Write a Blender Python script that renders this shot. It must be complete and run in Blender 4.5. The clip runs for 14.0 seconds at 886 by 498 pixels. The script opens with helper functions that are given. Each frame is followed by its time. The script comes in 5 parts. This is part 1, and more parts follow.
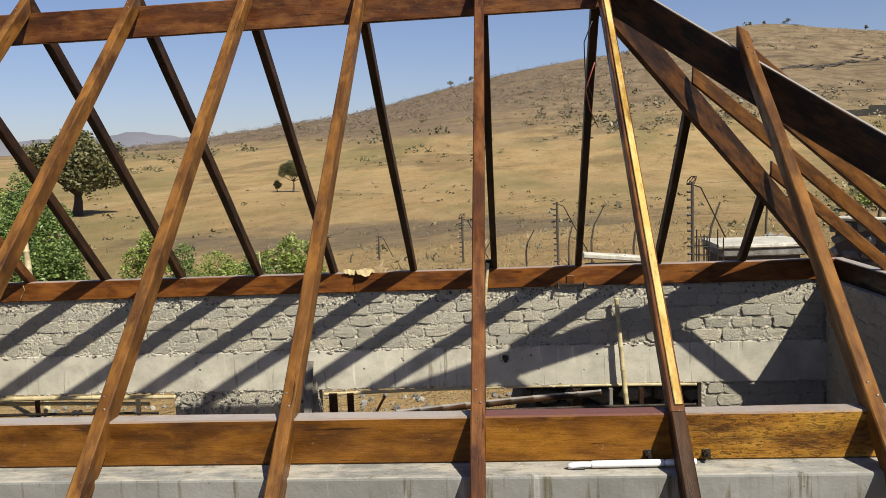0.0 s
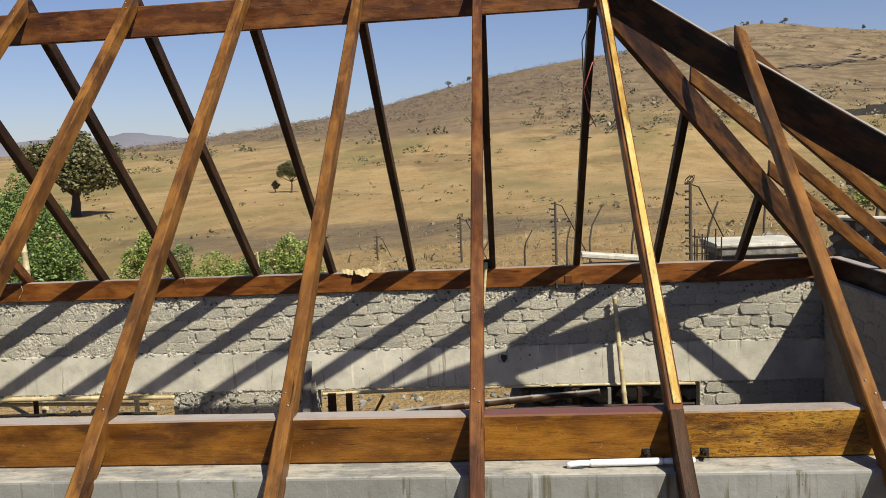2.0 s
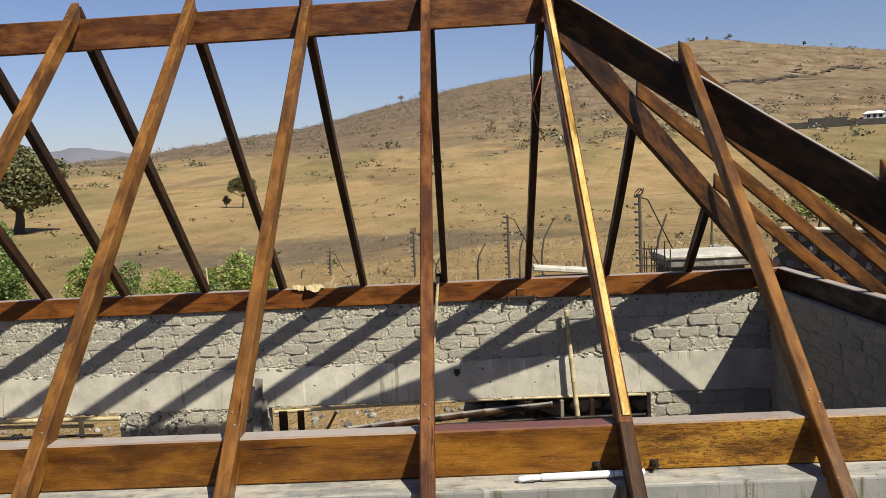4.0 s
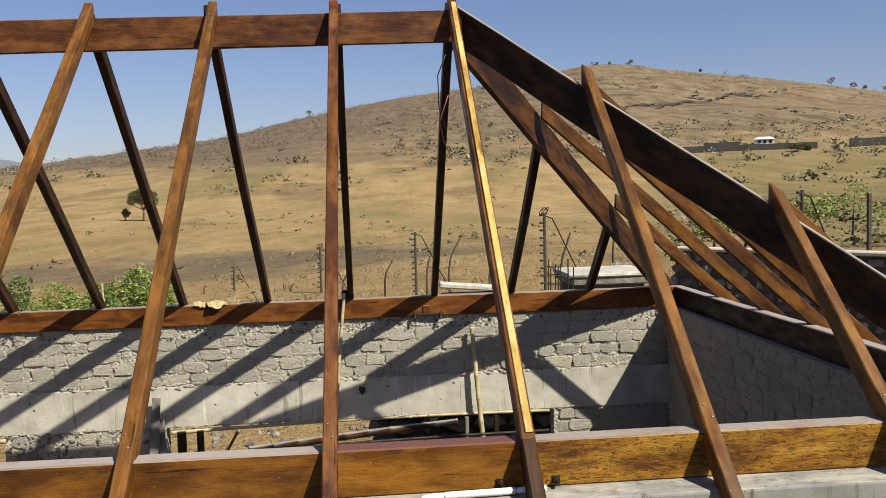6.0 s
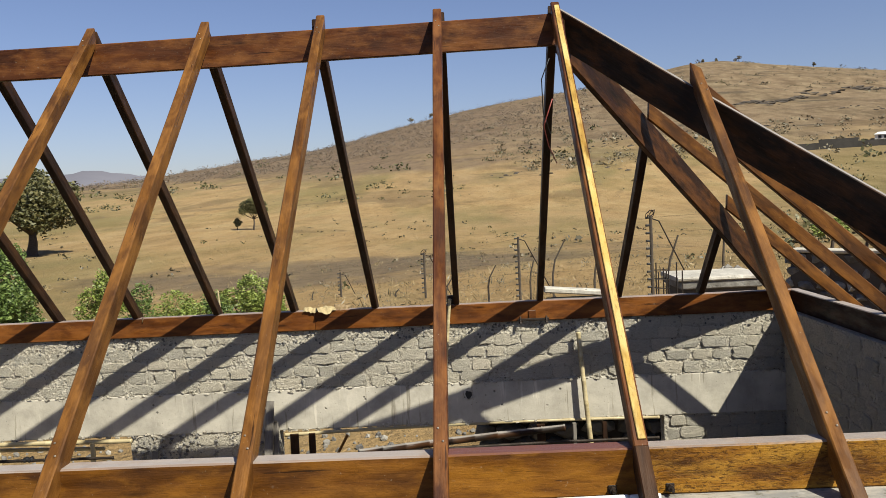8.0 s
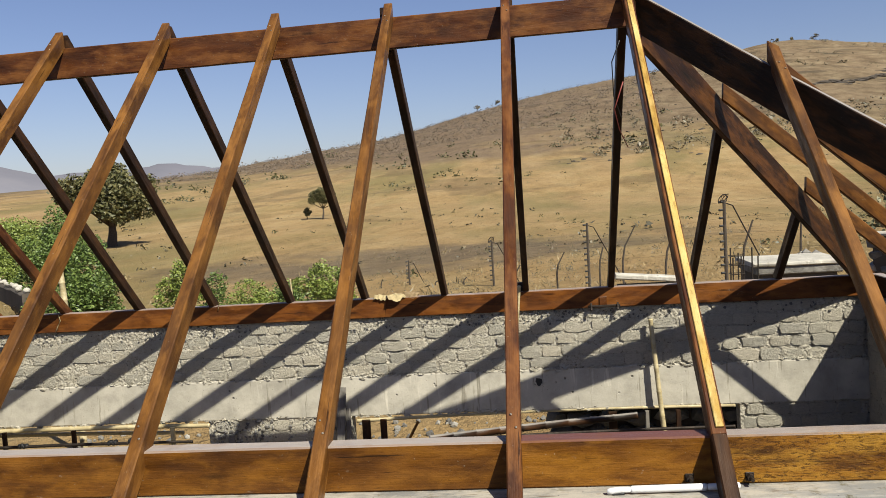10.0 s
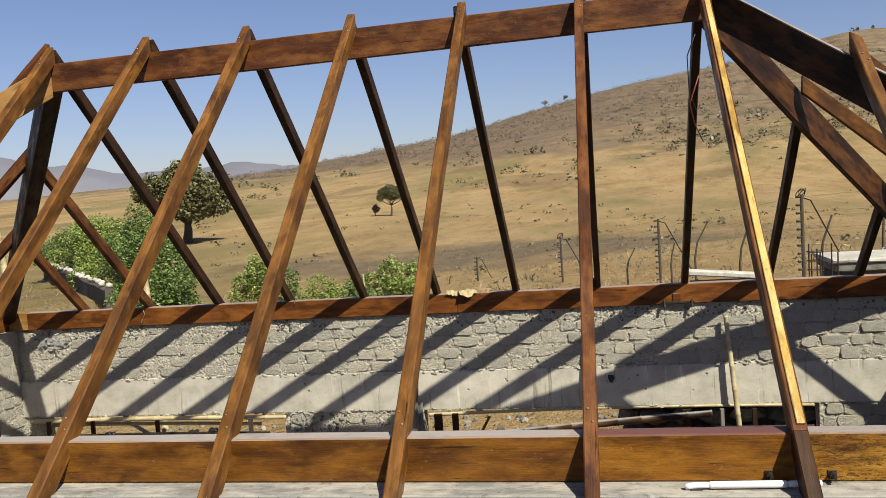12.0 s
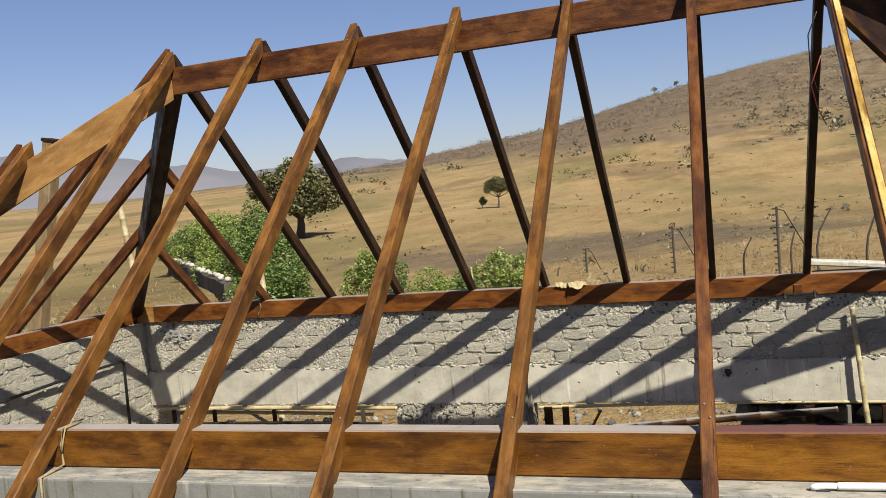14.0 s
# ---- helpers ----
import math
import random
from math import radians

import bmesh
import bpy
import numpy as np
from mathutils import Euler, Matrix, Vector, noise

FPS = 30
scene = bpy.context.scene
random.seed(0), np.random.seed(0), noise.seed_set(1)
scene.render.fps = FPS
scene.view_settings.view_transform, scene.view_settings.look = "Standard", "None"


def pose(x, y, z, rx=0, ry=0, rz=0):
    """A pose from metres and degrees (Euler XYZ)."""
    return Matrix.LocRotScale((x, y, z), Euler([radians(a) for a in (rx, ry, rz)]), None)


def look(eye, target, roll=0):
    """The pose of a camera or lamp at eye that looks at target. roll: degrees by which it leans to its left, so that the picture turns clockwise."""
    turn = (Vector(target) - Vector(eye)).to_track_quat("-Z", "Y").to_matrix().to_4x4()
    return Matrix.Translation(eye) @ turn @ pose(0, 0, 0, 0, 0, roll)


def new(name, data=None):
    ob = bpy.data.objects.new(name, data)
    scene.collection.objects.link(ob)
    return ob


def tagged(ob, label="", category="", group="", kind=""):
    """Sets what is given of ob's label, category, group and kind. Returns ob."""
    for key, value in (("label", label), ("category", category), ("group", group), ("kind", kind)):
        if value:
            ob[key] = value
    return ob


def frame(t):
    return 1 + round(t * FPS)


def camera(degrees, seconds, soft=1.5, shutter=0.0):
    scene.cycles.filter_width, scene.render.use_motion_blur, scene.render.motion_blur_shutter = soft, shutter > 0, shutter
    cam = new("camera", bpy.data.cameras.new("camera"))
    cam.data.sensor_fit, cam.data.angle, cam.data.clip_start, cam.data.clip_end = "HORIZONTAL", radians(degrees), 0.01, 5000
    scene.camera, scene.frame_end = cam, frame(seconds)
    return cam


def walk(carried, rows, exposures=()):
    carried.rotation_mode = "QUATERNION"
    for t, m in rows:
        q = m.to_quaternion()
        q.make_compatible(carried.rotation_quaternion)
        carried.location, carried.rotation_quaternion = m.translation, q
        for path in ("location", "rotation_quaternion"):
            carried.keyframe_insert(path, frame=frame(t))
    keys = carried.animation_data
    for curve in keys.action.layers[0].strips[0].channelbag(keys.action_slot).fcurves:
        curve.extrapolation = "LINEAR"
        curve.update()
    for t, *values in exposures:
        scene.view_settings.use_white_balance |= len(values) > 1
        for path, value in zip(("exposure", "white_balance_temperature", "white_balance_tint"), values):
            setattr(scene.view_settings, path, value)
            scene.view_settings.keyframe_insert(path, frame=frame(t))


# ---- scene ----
cam = camera(54.5, 14.0, soft=0.8)
PATH = [
    (0, (4.682, -3.974, 4.159), (4.522, -1.99, 3.966), -2.3),
    (0.5, (4.684, -3.977, 4.157), (4.521, -1.993, 3.961), -2.5),
    (1, (4.678, -3.977, 4.155), (4.518, -1.992, 3.964), -2.5),
    (1.5, (4.683, -3.983, 4.156), (4.525, -1.997, 3.97), -2.6),
    (2, (4.681, -3.979, 4.156), (4.525, -1.994, 3.963), -2.4),
    (2.5, (4.687, -3.966, 4.157), (4.564, -1.98, 3.953), -2.2),
    (2.7, (4.705, -3.966, 4.16), (4.601, -1.979, 3.956), -2.3),
    (5, (4.702, -3.942, 4.153), (4.744, -1.946, 4.021), -2.4),
    (5.5, (4.716, -3.941, 4.158), (4.851, -1.949, 4.029), -1.9),
    (6, (4.714, -3.939, 4.158), (4.882, -1.951, 4.023), -1.7),
    (6.5, (4.708, -3.937, 4.155), (4.874, -1.948, 4.018), -1.8),
    (7, (4.699, -3.94, 4.156), (4.787, -1.946, 4.029), -2.2),
    (7.5, (4.69, -3.941, 4.16), (4.687, -1.944, 4.047), -2.4),
    (8, (4.689, -3.951, 4.16), (4.62, -1.956, 4.046), -2.8),
    (10.5, (4.663, -3.941, 4.149), (4.413, -1.961, 4.013), -3.6),
    (11, (4.655, -3.952, 4.146), (4.375, -1.977, 4.011), -3.7),
    (11.5, (4.645, -3.959, 4.149), (4.307, -1.992, 4.016), -4.0),
    (12, (4.634, -4.018, 4.156), (4.253, -2.059, 4.024), -3.90),
    (12.5, (4.628, -3.999, 4.155), (4.184, -2.053, 4.026), -4.4),
    (13, (4.619, -3.983, 4.156), (4.112, -2.052, 4.037), -4.5),
    (13.5, (4.619, -3.987, 4.153), (4.047, -2.074, 4.028), -4.8),
    (14, (4.625, -3.999, 4.158), (4.002, -2.103, 4.027), -5.0),
]
walk(cam, [(t, look(eye, target, roll)) for t, eye, target, roll in PATH], [(0.0, 0.72), (14.0, 0.72)])

# ---- light ----
SUN_DIR = Vector((0.905, -1.0, 1.457)).normalized()
world = bpy.data.worlds.new("sky")
scene.world = world
world.use_nodes = True
wn = world.node_tree.nodes
sky = wn.new("ShaderNodeTexSky")
sky.sky_type = "NISHITA"
sky.sun_disc = False
sky.sun_elevation = math.asin(SUN_DIR.z)
sky.sun_rotation = math.atan2(SUN_DIR.x, SUN_DIR.y)
sky.air_density, sky.dust_density, sky.ozone_density = 1.0, 0.6, 1.2
wn["Background"].inputs["Strength"].default_value = 0.05
tint = wn.new("ShaderNodeMix")
tint.data_type, tint.blend_type = "RGBA", "MULTIPLY"
tint.inputs[0].default_value = 1.0
tint.inputs[7].default_value = (1.0, 0.98, 1.2, 1)
world.node_tree.links.new(sky.outputs["Color"], tint.inputs[6])
world.node_tree.links.new(tint.outputs[2], wn["Background"].inputs["Color"])
sun = new("sun", bpy.data.lights.new("sun", "SUN"))
sun.data.energy, sun.data.angle, sun.data.color = 5.0, radians(0.55), (1.0, 0.95, 0.8)
sun.matrix_world = look(SUN_DIR * 60, (0, 0, 0))


# ---- materials ----
def ramp_stops(node, stops):
    els = node.color_ramp.elements
    while len(els) < len(stops):
        els.new(0.5)
    for e, (p, c) in zip(els, stops):
        e.position, e.color = p, (*c, 1)


class Mat:
    """A small builder round one node material."""

    def __init__(self, name, rough=0.8, metal=0.0, coords="Object", spec=None):
        self.m = bpy.data.materials.new(name)
        self.m.use_nodes = True
        self.t = self.m.node_tree
        self.n = self.t.nodes
        self.b = self.n["Principled BSDF"]
        self.b.inputs["Roughness"].default_value = rough
        self.b.inputs["Metallic"].default_value = metal
        if spec is not None:
            self.b.inputs["Specular IOR Level"].default_value = spec
        if coords == "World":
            self.co = self.n.new("ShaderNodeNewGeometry").outputs["Position"]
        else:
            tc = self.n.new("ShaderNodeTexCoord").outputs["Object"]
            info = self.n.new("ShaderNodeObjectInfo")
            sc = self.n.new("ShaderNodeMath")
            sc.operation = "MULTIPLY"
            self.link(info.outputs["Random"], sc.inputs[0])
            sc.inputs[1].default_value = 37.0
            add = self.n.new("ShaderNodeVectorMath")
            self.link(tc, add.inputs[0])
            self.link(sc.outputs[0], add.inputs[1])
            self.co = add.outputs[0]

    def link(self, a, b):
        self.t.links.new(a, b)

    def noise(self, scale, detail=6, rough=0.6, stretch=(1, 1, 1), dist=0.0):
        mp = self.n.new("ShaderNodeMapping")
        mp.inputs["Scale"].default_value = stretch
        self.link(self.co, mp.inputs[0])
        x = self.n.new("ShaderNodeTexNoise")
        x.inputs["Scale"].default_value = scale
        x.inputs["Detail"].default_value = detail
        x.inputs["Roughness"].default_value = rough
        x.inputs["Distortion"].default_value = dist
        self.link(mp.outputs[0], x.inputs["Vector"])
        return x.outputs["Fac"]

    def voronoi(self, scale, stretch=(1, 1, 1), out="Distance"):
        mp = self.n.new("ShaderNodeMapping")
        mp.inputs["Scale"].default_value = stretch
        self.link(self.co, mp.inputs[0])
        x = self.n.new("ShaderNodeTexVoronoi")
        x.inputs["Scale"].default_value = scale
        self.link(mp.outputs[0], x.inputs["Vector"])
        return x.outputs[out]

    def ramp(self, fac, *stops):
        r = self.n.new("ShaderNodeValToRGB")
        ramp_stops(r, stops)
        self.link(fac, r.inputs[0])
        return r.outputs[0]

    def grey(self, fac, a, b, lo=0.0, hi=1.0):
        x = self.n.new("ShaderNodeMapRange")
        for i, v in zip(("From Min", "From Max", "To Min", "To Max"), (a, b, lo, hi)):
            x.inputs[i].default_value = v
        self.link(fac, x.inputs["Value"])
        return x.outputs[0]

    def mix(self, fac, a, b, mode="MIX"):
        x = self.n.new("ShaderNodeMix")
        x.data_type, x.blend_type = "RGBA", mode
        for s, v in ((x.inputs[0], fac), (x.inputs[6], a), (x.inputs[7], b)):
            if isinstance(v, (int, float)):
                s.default_value = v
            elif isinstance(v, tuple):
                s.default_value = (*v, 1)
            else:
                self.link(v, s)
        return x.outputs[2]

    def mul(self, a, b):
        x = self.n.new("ShaderNodeMath")
        x.operation = "MULTIPLY"
        for s, v in zip(x.inputs, (a, b)):
            if isinstance(v, (int, float)):
                s.default_value = v
            else:
                self.link(v, s)
        return x.outputs[0]

    def add(self, a, b):
        o = self.mul(a, b)
        o.node.operation = "ADD"
        return o

    def random(self):
        return self.n.new("ShaderNodeObjectInfo").outputs["Random"]

    def island(self):
        return self.n.new("ShaderNodeNewGeometry").outputs["Random Per Island"]

    def up(self):
        s = self.n.new("ShaderNodeSeparateXYZ")
        self.link(self.n.new("ShaderNodeNewGeometry").outputs["Normal"], s.inputs[0])
        return s.outputs[2]

    def axis(self, i):
        s = self.n.new("ShaderNodeSeparateXYZ")
        self.link(self.n.new("ShaderNodeNewGeometry").outputs["Position"], s.inputs[0])
        return s.outputs[i]

    def done(self, color, bump=None, depth=0.01, rough=None):
        if isinstance(color, tuple):
            self.b.inputs["Base Color"].default_value = (*color, 1)
        else:
            self.link(color, self.b.inputs["Base Color"])
        if bump is not None:
            x = self.n.new("ShaderNodeBump")
            x.inputs["Distance"].default_value = depth
            x.inputs["Strength"].default_value = 1.0
            self.link(bump, x.inputs["Height"])
            self.link(x.outputs[0], self.b.inputs["Normal"])
        if rough is not None:
            self.link(rough, self.b.inputs["Roughness"])
        return self.m


def wood(name, dark, mid, light, rough=0.5, dusty=0.0, dust=(0.3, 0.264, 0.24), wear=0.25, contrast=1.0, crack=0.0):
    """Sawn, stained timber, grain along local X."""
    k = Mat(name, rough, spec=0.2)
    grain = k.noise(4.0, 5, 0.55, (0.6, 2.8, 2.8), 0.7)
    fine = k.noise(40, 5, 0.65, (0.14, 4, 4))
    blotch = k.noise(3.0, 6, 0.65, (0.7, 1.6, 1.6))
    c = k.ramp(grain, (0.5 - 0.27 / contrast, dark), (0.5, mid), (0.5 + 0.27 / contrast, light))
    c = k.mix(k.grey(blotch, 0.46, 0.68, 0, 0.8), c, dark)
    c = k.mix(k.grey(k.noise(4.5, 5, 0.6, (0.8, 2, 2)), 0.48, 0.66, 0, 0.75), c, light)
    # checks and knots
    c = k.mix(k.grey(k.noise(8, 4, 0.6, (0.3, 6, 6)), 0.66, 0.69, 0, 0.8), c, tuple(v * 0.3 for v in dark))
    knot = k.grey(k.voronoi(2.2, (0.6, 3, 3)), 0.05, 0.12, 1, 0)
    c = k.mix(k.mul(knot, 0.75), c, tuple(v * 0.4 for v in dark))
    c = k.mix(k.grey(fine, 0.45, 0.75, 0, 0.1), c, light)
    if crack:
        lines = k.noise(38, 8, 0.8, (0.5, 1.7, 1.7), 0.9)
        c = k.mix(k.grey(lines, 0.56 - 0.06 * crack, 0.63 - 0.06 * crack, 0, crack * 0.85), c, tuple(v * 0.6 for v in dark))
        c = k.mix(k.grey(lines, 0.42, 0.34, 0, crack * 0.6), c, light)
    # pale scuffs and cement splashes
    c = k.mix(k.grey(k.noise(26, 6, 0.75, (0.5, 1, 1)), 0.65, 0.73, 0, wear), c, (0.3, 0.252, 0.192))
    if dusty:
        c = k.mix(k.mul(k.grey(k.up(), 0.6, 0.8), k.grey(k.noise(5, 6, 0.65), 0.3, 0.5, dusty * 0.7, dusty)), c, dust)
    # specks of cement
    c = k.mix(k.grey(k.noise(70, 3, 0.6), 0.7, 0.74, 0, min(0.7, wear * 2)), c, (0.33, 0.288, 0.228))
    h = k.add(k.mul(grain, 0.6), k.mul(fine, 0.2))
    if crack:
        h = k.add(h, k.mul(lines, -0.7 * crack))
    r = k.grey(k.noise(7, 5, 0.6, (0.5, 2, 2)), 0.35, 0.65, rough - 0.18, rough + 0.22)
    return k.done(c, h, 0.008, r)


WOOD_RAFTER = wood("stained_rafter_wood", (0.034, 0.013, 0.0045), (0.101, 0.041, 0.009), (0.213, 0.093, 0.02), 0.46, wear=0.25)
WOOD_RED = wood("red_stained_wood", (0.024, 0.0078, 0.0036), (0.075, 0.024, 0.0072), (0.168, 0.066, 0.018), 0.5)
# blackened feet and studs, and also the painted shade of the rear slope
WOOD_DARK = wood("dark_stained_and_shaded_wood", (0.0072, 0.0036, 0.0018), (0.0204, 0.0084, 0.0036), (0.051, 0.021, 0.0066), 0.55, wear=0.12)
# brown stain taken darker to carry the shading of the north-east hip
WOOD_HIP_SHADE = wood("shade_darkened_brown_wood", (0.007, 0.0035, 0.002), (0.024, 0.0095, 0.004), (0.085, 0.032, 0.008), 0.5, wear=0.12, dusty=0.4)
WOOD_PLATE = wood("orange_stained_beam_wood", (0.036, 0.012, 0.0024), (0.114, 0.042, 0.0054), (0.198, 0.081, 0.0108), 0.48, dusty=0.95, contrast=1.2, crack=0.35)
WOOD_GOLD = wood("golden_rough_beam_wood", (0.06, 0.0204, 0.0024), (0.204, 0.084, 0.0072), (0.36, 0.186, 0.024), 0.48, dusty=0.9, contrast=1.4, wear=0.1, crack=0.95)
WOOD_PRIMED = wood("red_primed_beam_wood", (0.051, 0.0168, 0.0024), (0.15, 0.057, 0.006), (0.24, 0.102, 0.012), 0.46, dusty=0.95, dust=(0.12, 0.051, 0.045), contrast=1.2, crack=0.4)
WOOD_FARPLATE = wood("russet_beam_wood", (0.033, 0.0102, 0.0024), (0.114, 0.036, 0.0066), (0.192, 0.069, 0.0132), 0.48, dusty=0.7)
# beam wood darkened for the shade on the east end; the dusty top is dust
WOOD_END_SHADE = wood("shade_dark_dusty_beam_wood", (0.0084, 0.0042, 0.0018), (0.021, 0.0084, 0.0036), (0.048, 0.018, 0.006), 0.55, dusty=0.9)
WOOD_ENDS = wood("orange_brown_stained_wood", (0.024, 0.009, 0.003), (0.075, 0.028, 0.006), (0.18, 0.072, 0.013), 0.48, wear=0.2)
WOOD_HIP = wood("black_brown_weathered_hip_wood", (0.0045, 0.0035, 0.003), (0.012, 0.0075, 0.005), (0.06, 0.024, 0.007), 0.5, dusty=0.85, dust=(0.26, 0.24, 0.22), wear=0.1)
WOOD_PALE = wood("pale_orange_unstained_board", (0.115, 0.05, 0.011), (0.215, 0.108, 0.029), (0.29, 0.162, 0.054), 0.6, wear=0.1, contrast=0.9)
WOOD_YELLOW = wood("yellow_varnished_strip", (0.18, 0.084, 0.012), (0.444, 0.288, 0.072), (0.54, 0.42, 0.168), 0.35, wear=0.6, crack=0.5)
WOOD_TAN = wood("weathered_tan_board", (0.12, 0.078, 0.036), (0.198, 0.138, 0.072), (0.252, 0.186, 0.108), 0.7, wear=0.1, contrast=0.8)
WOOD_GREY = wood("grey_weathered_board", (0.06, 0.054, 0.048), (0.144, 0.132, 0.114), (0.216, 0.198, 0.174), 0.8)


def bamboo_material():
    k = Mat("dry_bamboo", 0.45)
    c = k.ramp(k.noise(6, 5, 0.6, (0.3, 3, 3)), (0.3, (0.312, 0.246, 0.12)), (0.6, (0.444, 0.378, 0.228)), (0.8, (0.492, 0.444, 0.312)))
    c = k.mix(k.grey(k.noise(14, 4), 0.58, 0.7, 0, 0.6), c, (0.144, 0.102, 0.048))
    return k.done(c, k.noise(30, 4, 0.6, (0.2, 3, 3)), 0.003)


BAMBOO = bamboo_material()


def concrete(name, base, stain=0.5, rough=0.9, bump=0.012, streaks=0.35, world=True, splash=False):
    k = Mat(name, rough, coords="World" if world else "Object")
    b = Vector(base)
    c = k.ramp(k.noise(3.5, 8, 0.65), (0.3, tuple(b * 0.72)), (0.5, base), (0.72, tuple(b * 1.22)))
    c = k.mix(k.grey(k.noise(0.9, 5, 0.6), 0.45, 0.7, 0, stain), c, tuple(b * 0.62))
    # runs of cement slurry
    c = k.mix(k.grey(k.noise(5, 6, 0.6, (4, 4, 0.25)), 0.57 if splash else 0.6, 0.66, 0, streaks), c, (0.078, 0.069, 0.036) if splash else (0.12, 0.102, 0.066))
    c = k.mix(k.grey(k.noise(4, 6, 0.6, (3.3, 3.3, 0.3)), 0.61, 0.68, 0, streaks), c, tuple(b * 1.5))
    if splash:
        up_ = k.grey(k.up(), 0.7, 0.95)
        c = k.mix(k.mul(up_, k.grey(k.noise(7, 7, 0.7, (0.5, 1.5, 1)), 0.42, 0.6, 0, 0.8)), c, (0.372, 0.336, 0.276))
        c = k.mix(k.mul(up_, k.grey(k.noise(11, 6, 0.7, (0.5, 1.5, 1)), 0.58, 0.66, 0, 0.7)), c, (0.12, 0.084, 0.048))
    # air holes
    pits = k.grey(k.voronoi(26), 0.06, 0.12)
    keep = k.grey(k.noise(4, 3), 0.5, 0.56)
    c = k.mix(k.mul(k.grey(pits, 1, 0), keep), c, tuple(b * 0.3))
    large = k.mul(k.grey(k.voronoi(8.0), 0.07, 0.13, 1, 0), k.grey(k.noise(3, 3), 0.54, 0.58, 0, 0 if splash else 1))
    c = k.mix(k.mul(large, 0.85), c, tuple(b * 0.2))
    h = k.add(k.add(k.mul(k.noise(60, 6, 0.7), 0.25), k.mul(k.noise(9, 6, 0.6), 0.9)), k.mul(large, -1.2))
    return k.done(c, h, bump)


CONCRETE = concrete("grey_cast_concrete", (0.41, 0.382, 0.318), streaks=0.6, bump=0.006)
CONCRETE_RING = concrete("smooth_ring_beam_concrete", (0.189, 0.186, 0.174), 0.65, streaks=0.9, bump=0.006, splash=True)
CONCRETE_WHITE = concrete("pale_slab_concrete", (0.42, 0.395, 0.34), 0.6, bump=0.03)


def mortar_material():
    k = Mat("rough_mortar", 0.95, coords="World")
    c = k.ramp(k.noise(22, 8, 0.7), (0.3, (0.25, 0.225, 0.175)), (0.5, (0.44, 0.407, 0.332)), (0.72, (0.52, 0.487, 0.413)))
    c = k.mix(k.grey(k.noise(1.5, 5), 0.42, 0.65, 0, 0.5), c, (0.44, 0.39, 0.305))
    # voids and dark pits between the squeezed lumps
    c = k.mix(k.grey(k.noise(26, 5, 0.7, (1, 1, 1.8)), 0.59, 0.64, 0, 0.9), c, (0.045, 0.038, 0.03))
    return k.done(c, k.add(k.noise(40, 8, 0.75), k.mul(k.voronoi(28), 0.7)), 0.035)


def block_material():
    k = Mat("cement_block", 0.92)
    c = k.ramp(k.noise(7, 7, 0.65), (0.3, (0.4, 0.376, 0.312)), (0.55, (0.5, 0.468, 0.392)), (0.75, (0.56, 0.527, 0.45)))
    tone = k.ramp(k.random(), (0.0, (0.84, 0.84, 0.84)), (0.5, (0.98, 0.97, 0.94)), (1.0, (1.1, 1.06, 1.0)))
    c = k.mix(1.0, c, tone, "MULTIPLY")
    # mortar smears, damp patches and crumbled pits
    c = k.mix(k.grey(k.noise(9, 6, 0.7), 0.55, 0.66, 0, 0.5), c, (0.53, 0.49, 0.405))
    c = k.mix(k.grey(k.noise(13, 5), 0.58, 0.68, 0, 0.4), c, (0.27, 0.25, 0.215))
    c = k.mix(k.grey(k.noise(48, 4, 0.6), 0.66, 0.71, 0, 0.85), c, (0.06, 0.052, 0.043))
    return k.done(c, k.add(k.noise(50, 6, 0.7), k.noise(12, 4)), 0.022)


MORTAR, BLOCK = mortar_material(), block_material()
LIME = concrete("white_lime_slurry", (0.5, 0.49, 0.47), 0.4, bump=0.02)


def stone_material():
    k = Mat("field_stone", 0.9, coords="World")
    c = k.ramp(k.noise(5, 7, 0.65), (0.3, (0.096, 0.09, 0.084)), (0.55, (0.18, 0.174, 0.162)), (0.75, (0.252, 0.246, 0.234)))
    tone = k.ramp(k.island(), (0.0, (0.6, 0.6, 0.62)), (0.6, (1.0, 0.97, 0.92)), (1.0, (1.5, 1.47, 1.4)))
    return k.done(k.mix(1.0, c, tone, "MULTIPLY"), k.noise(16, 7, 0.7), 0.03)


STONE = stone_material()


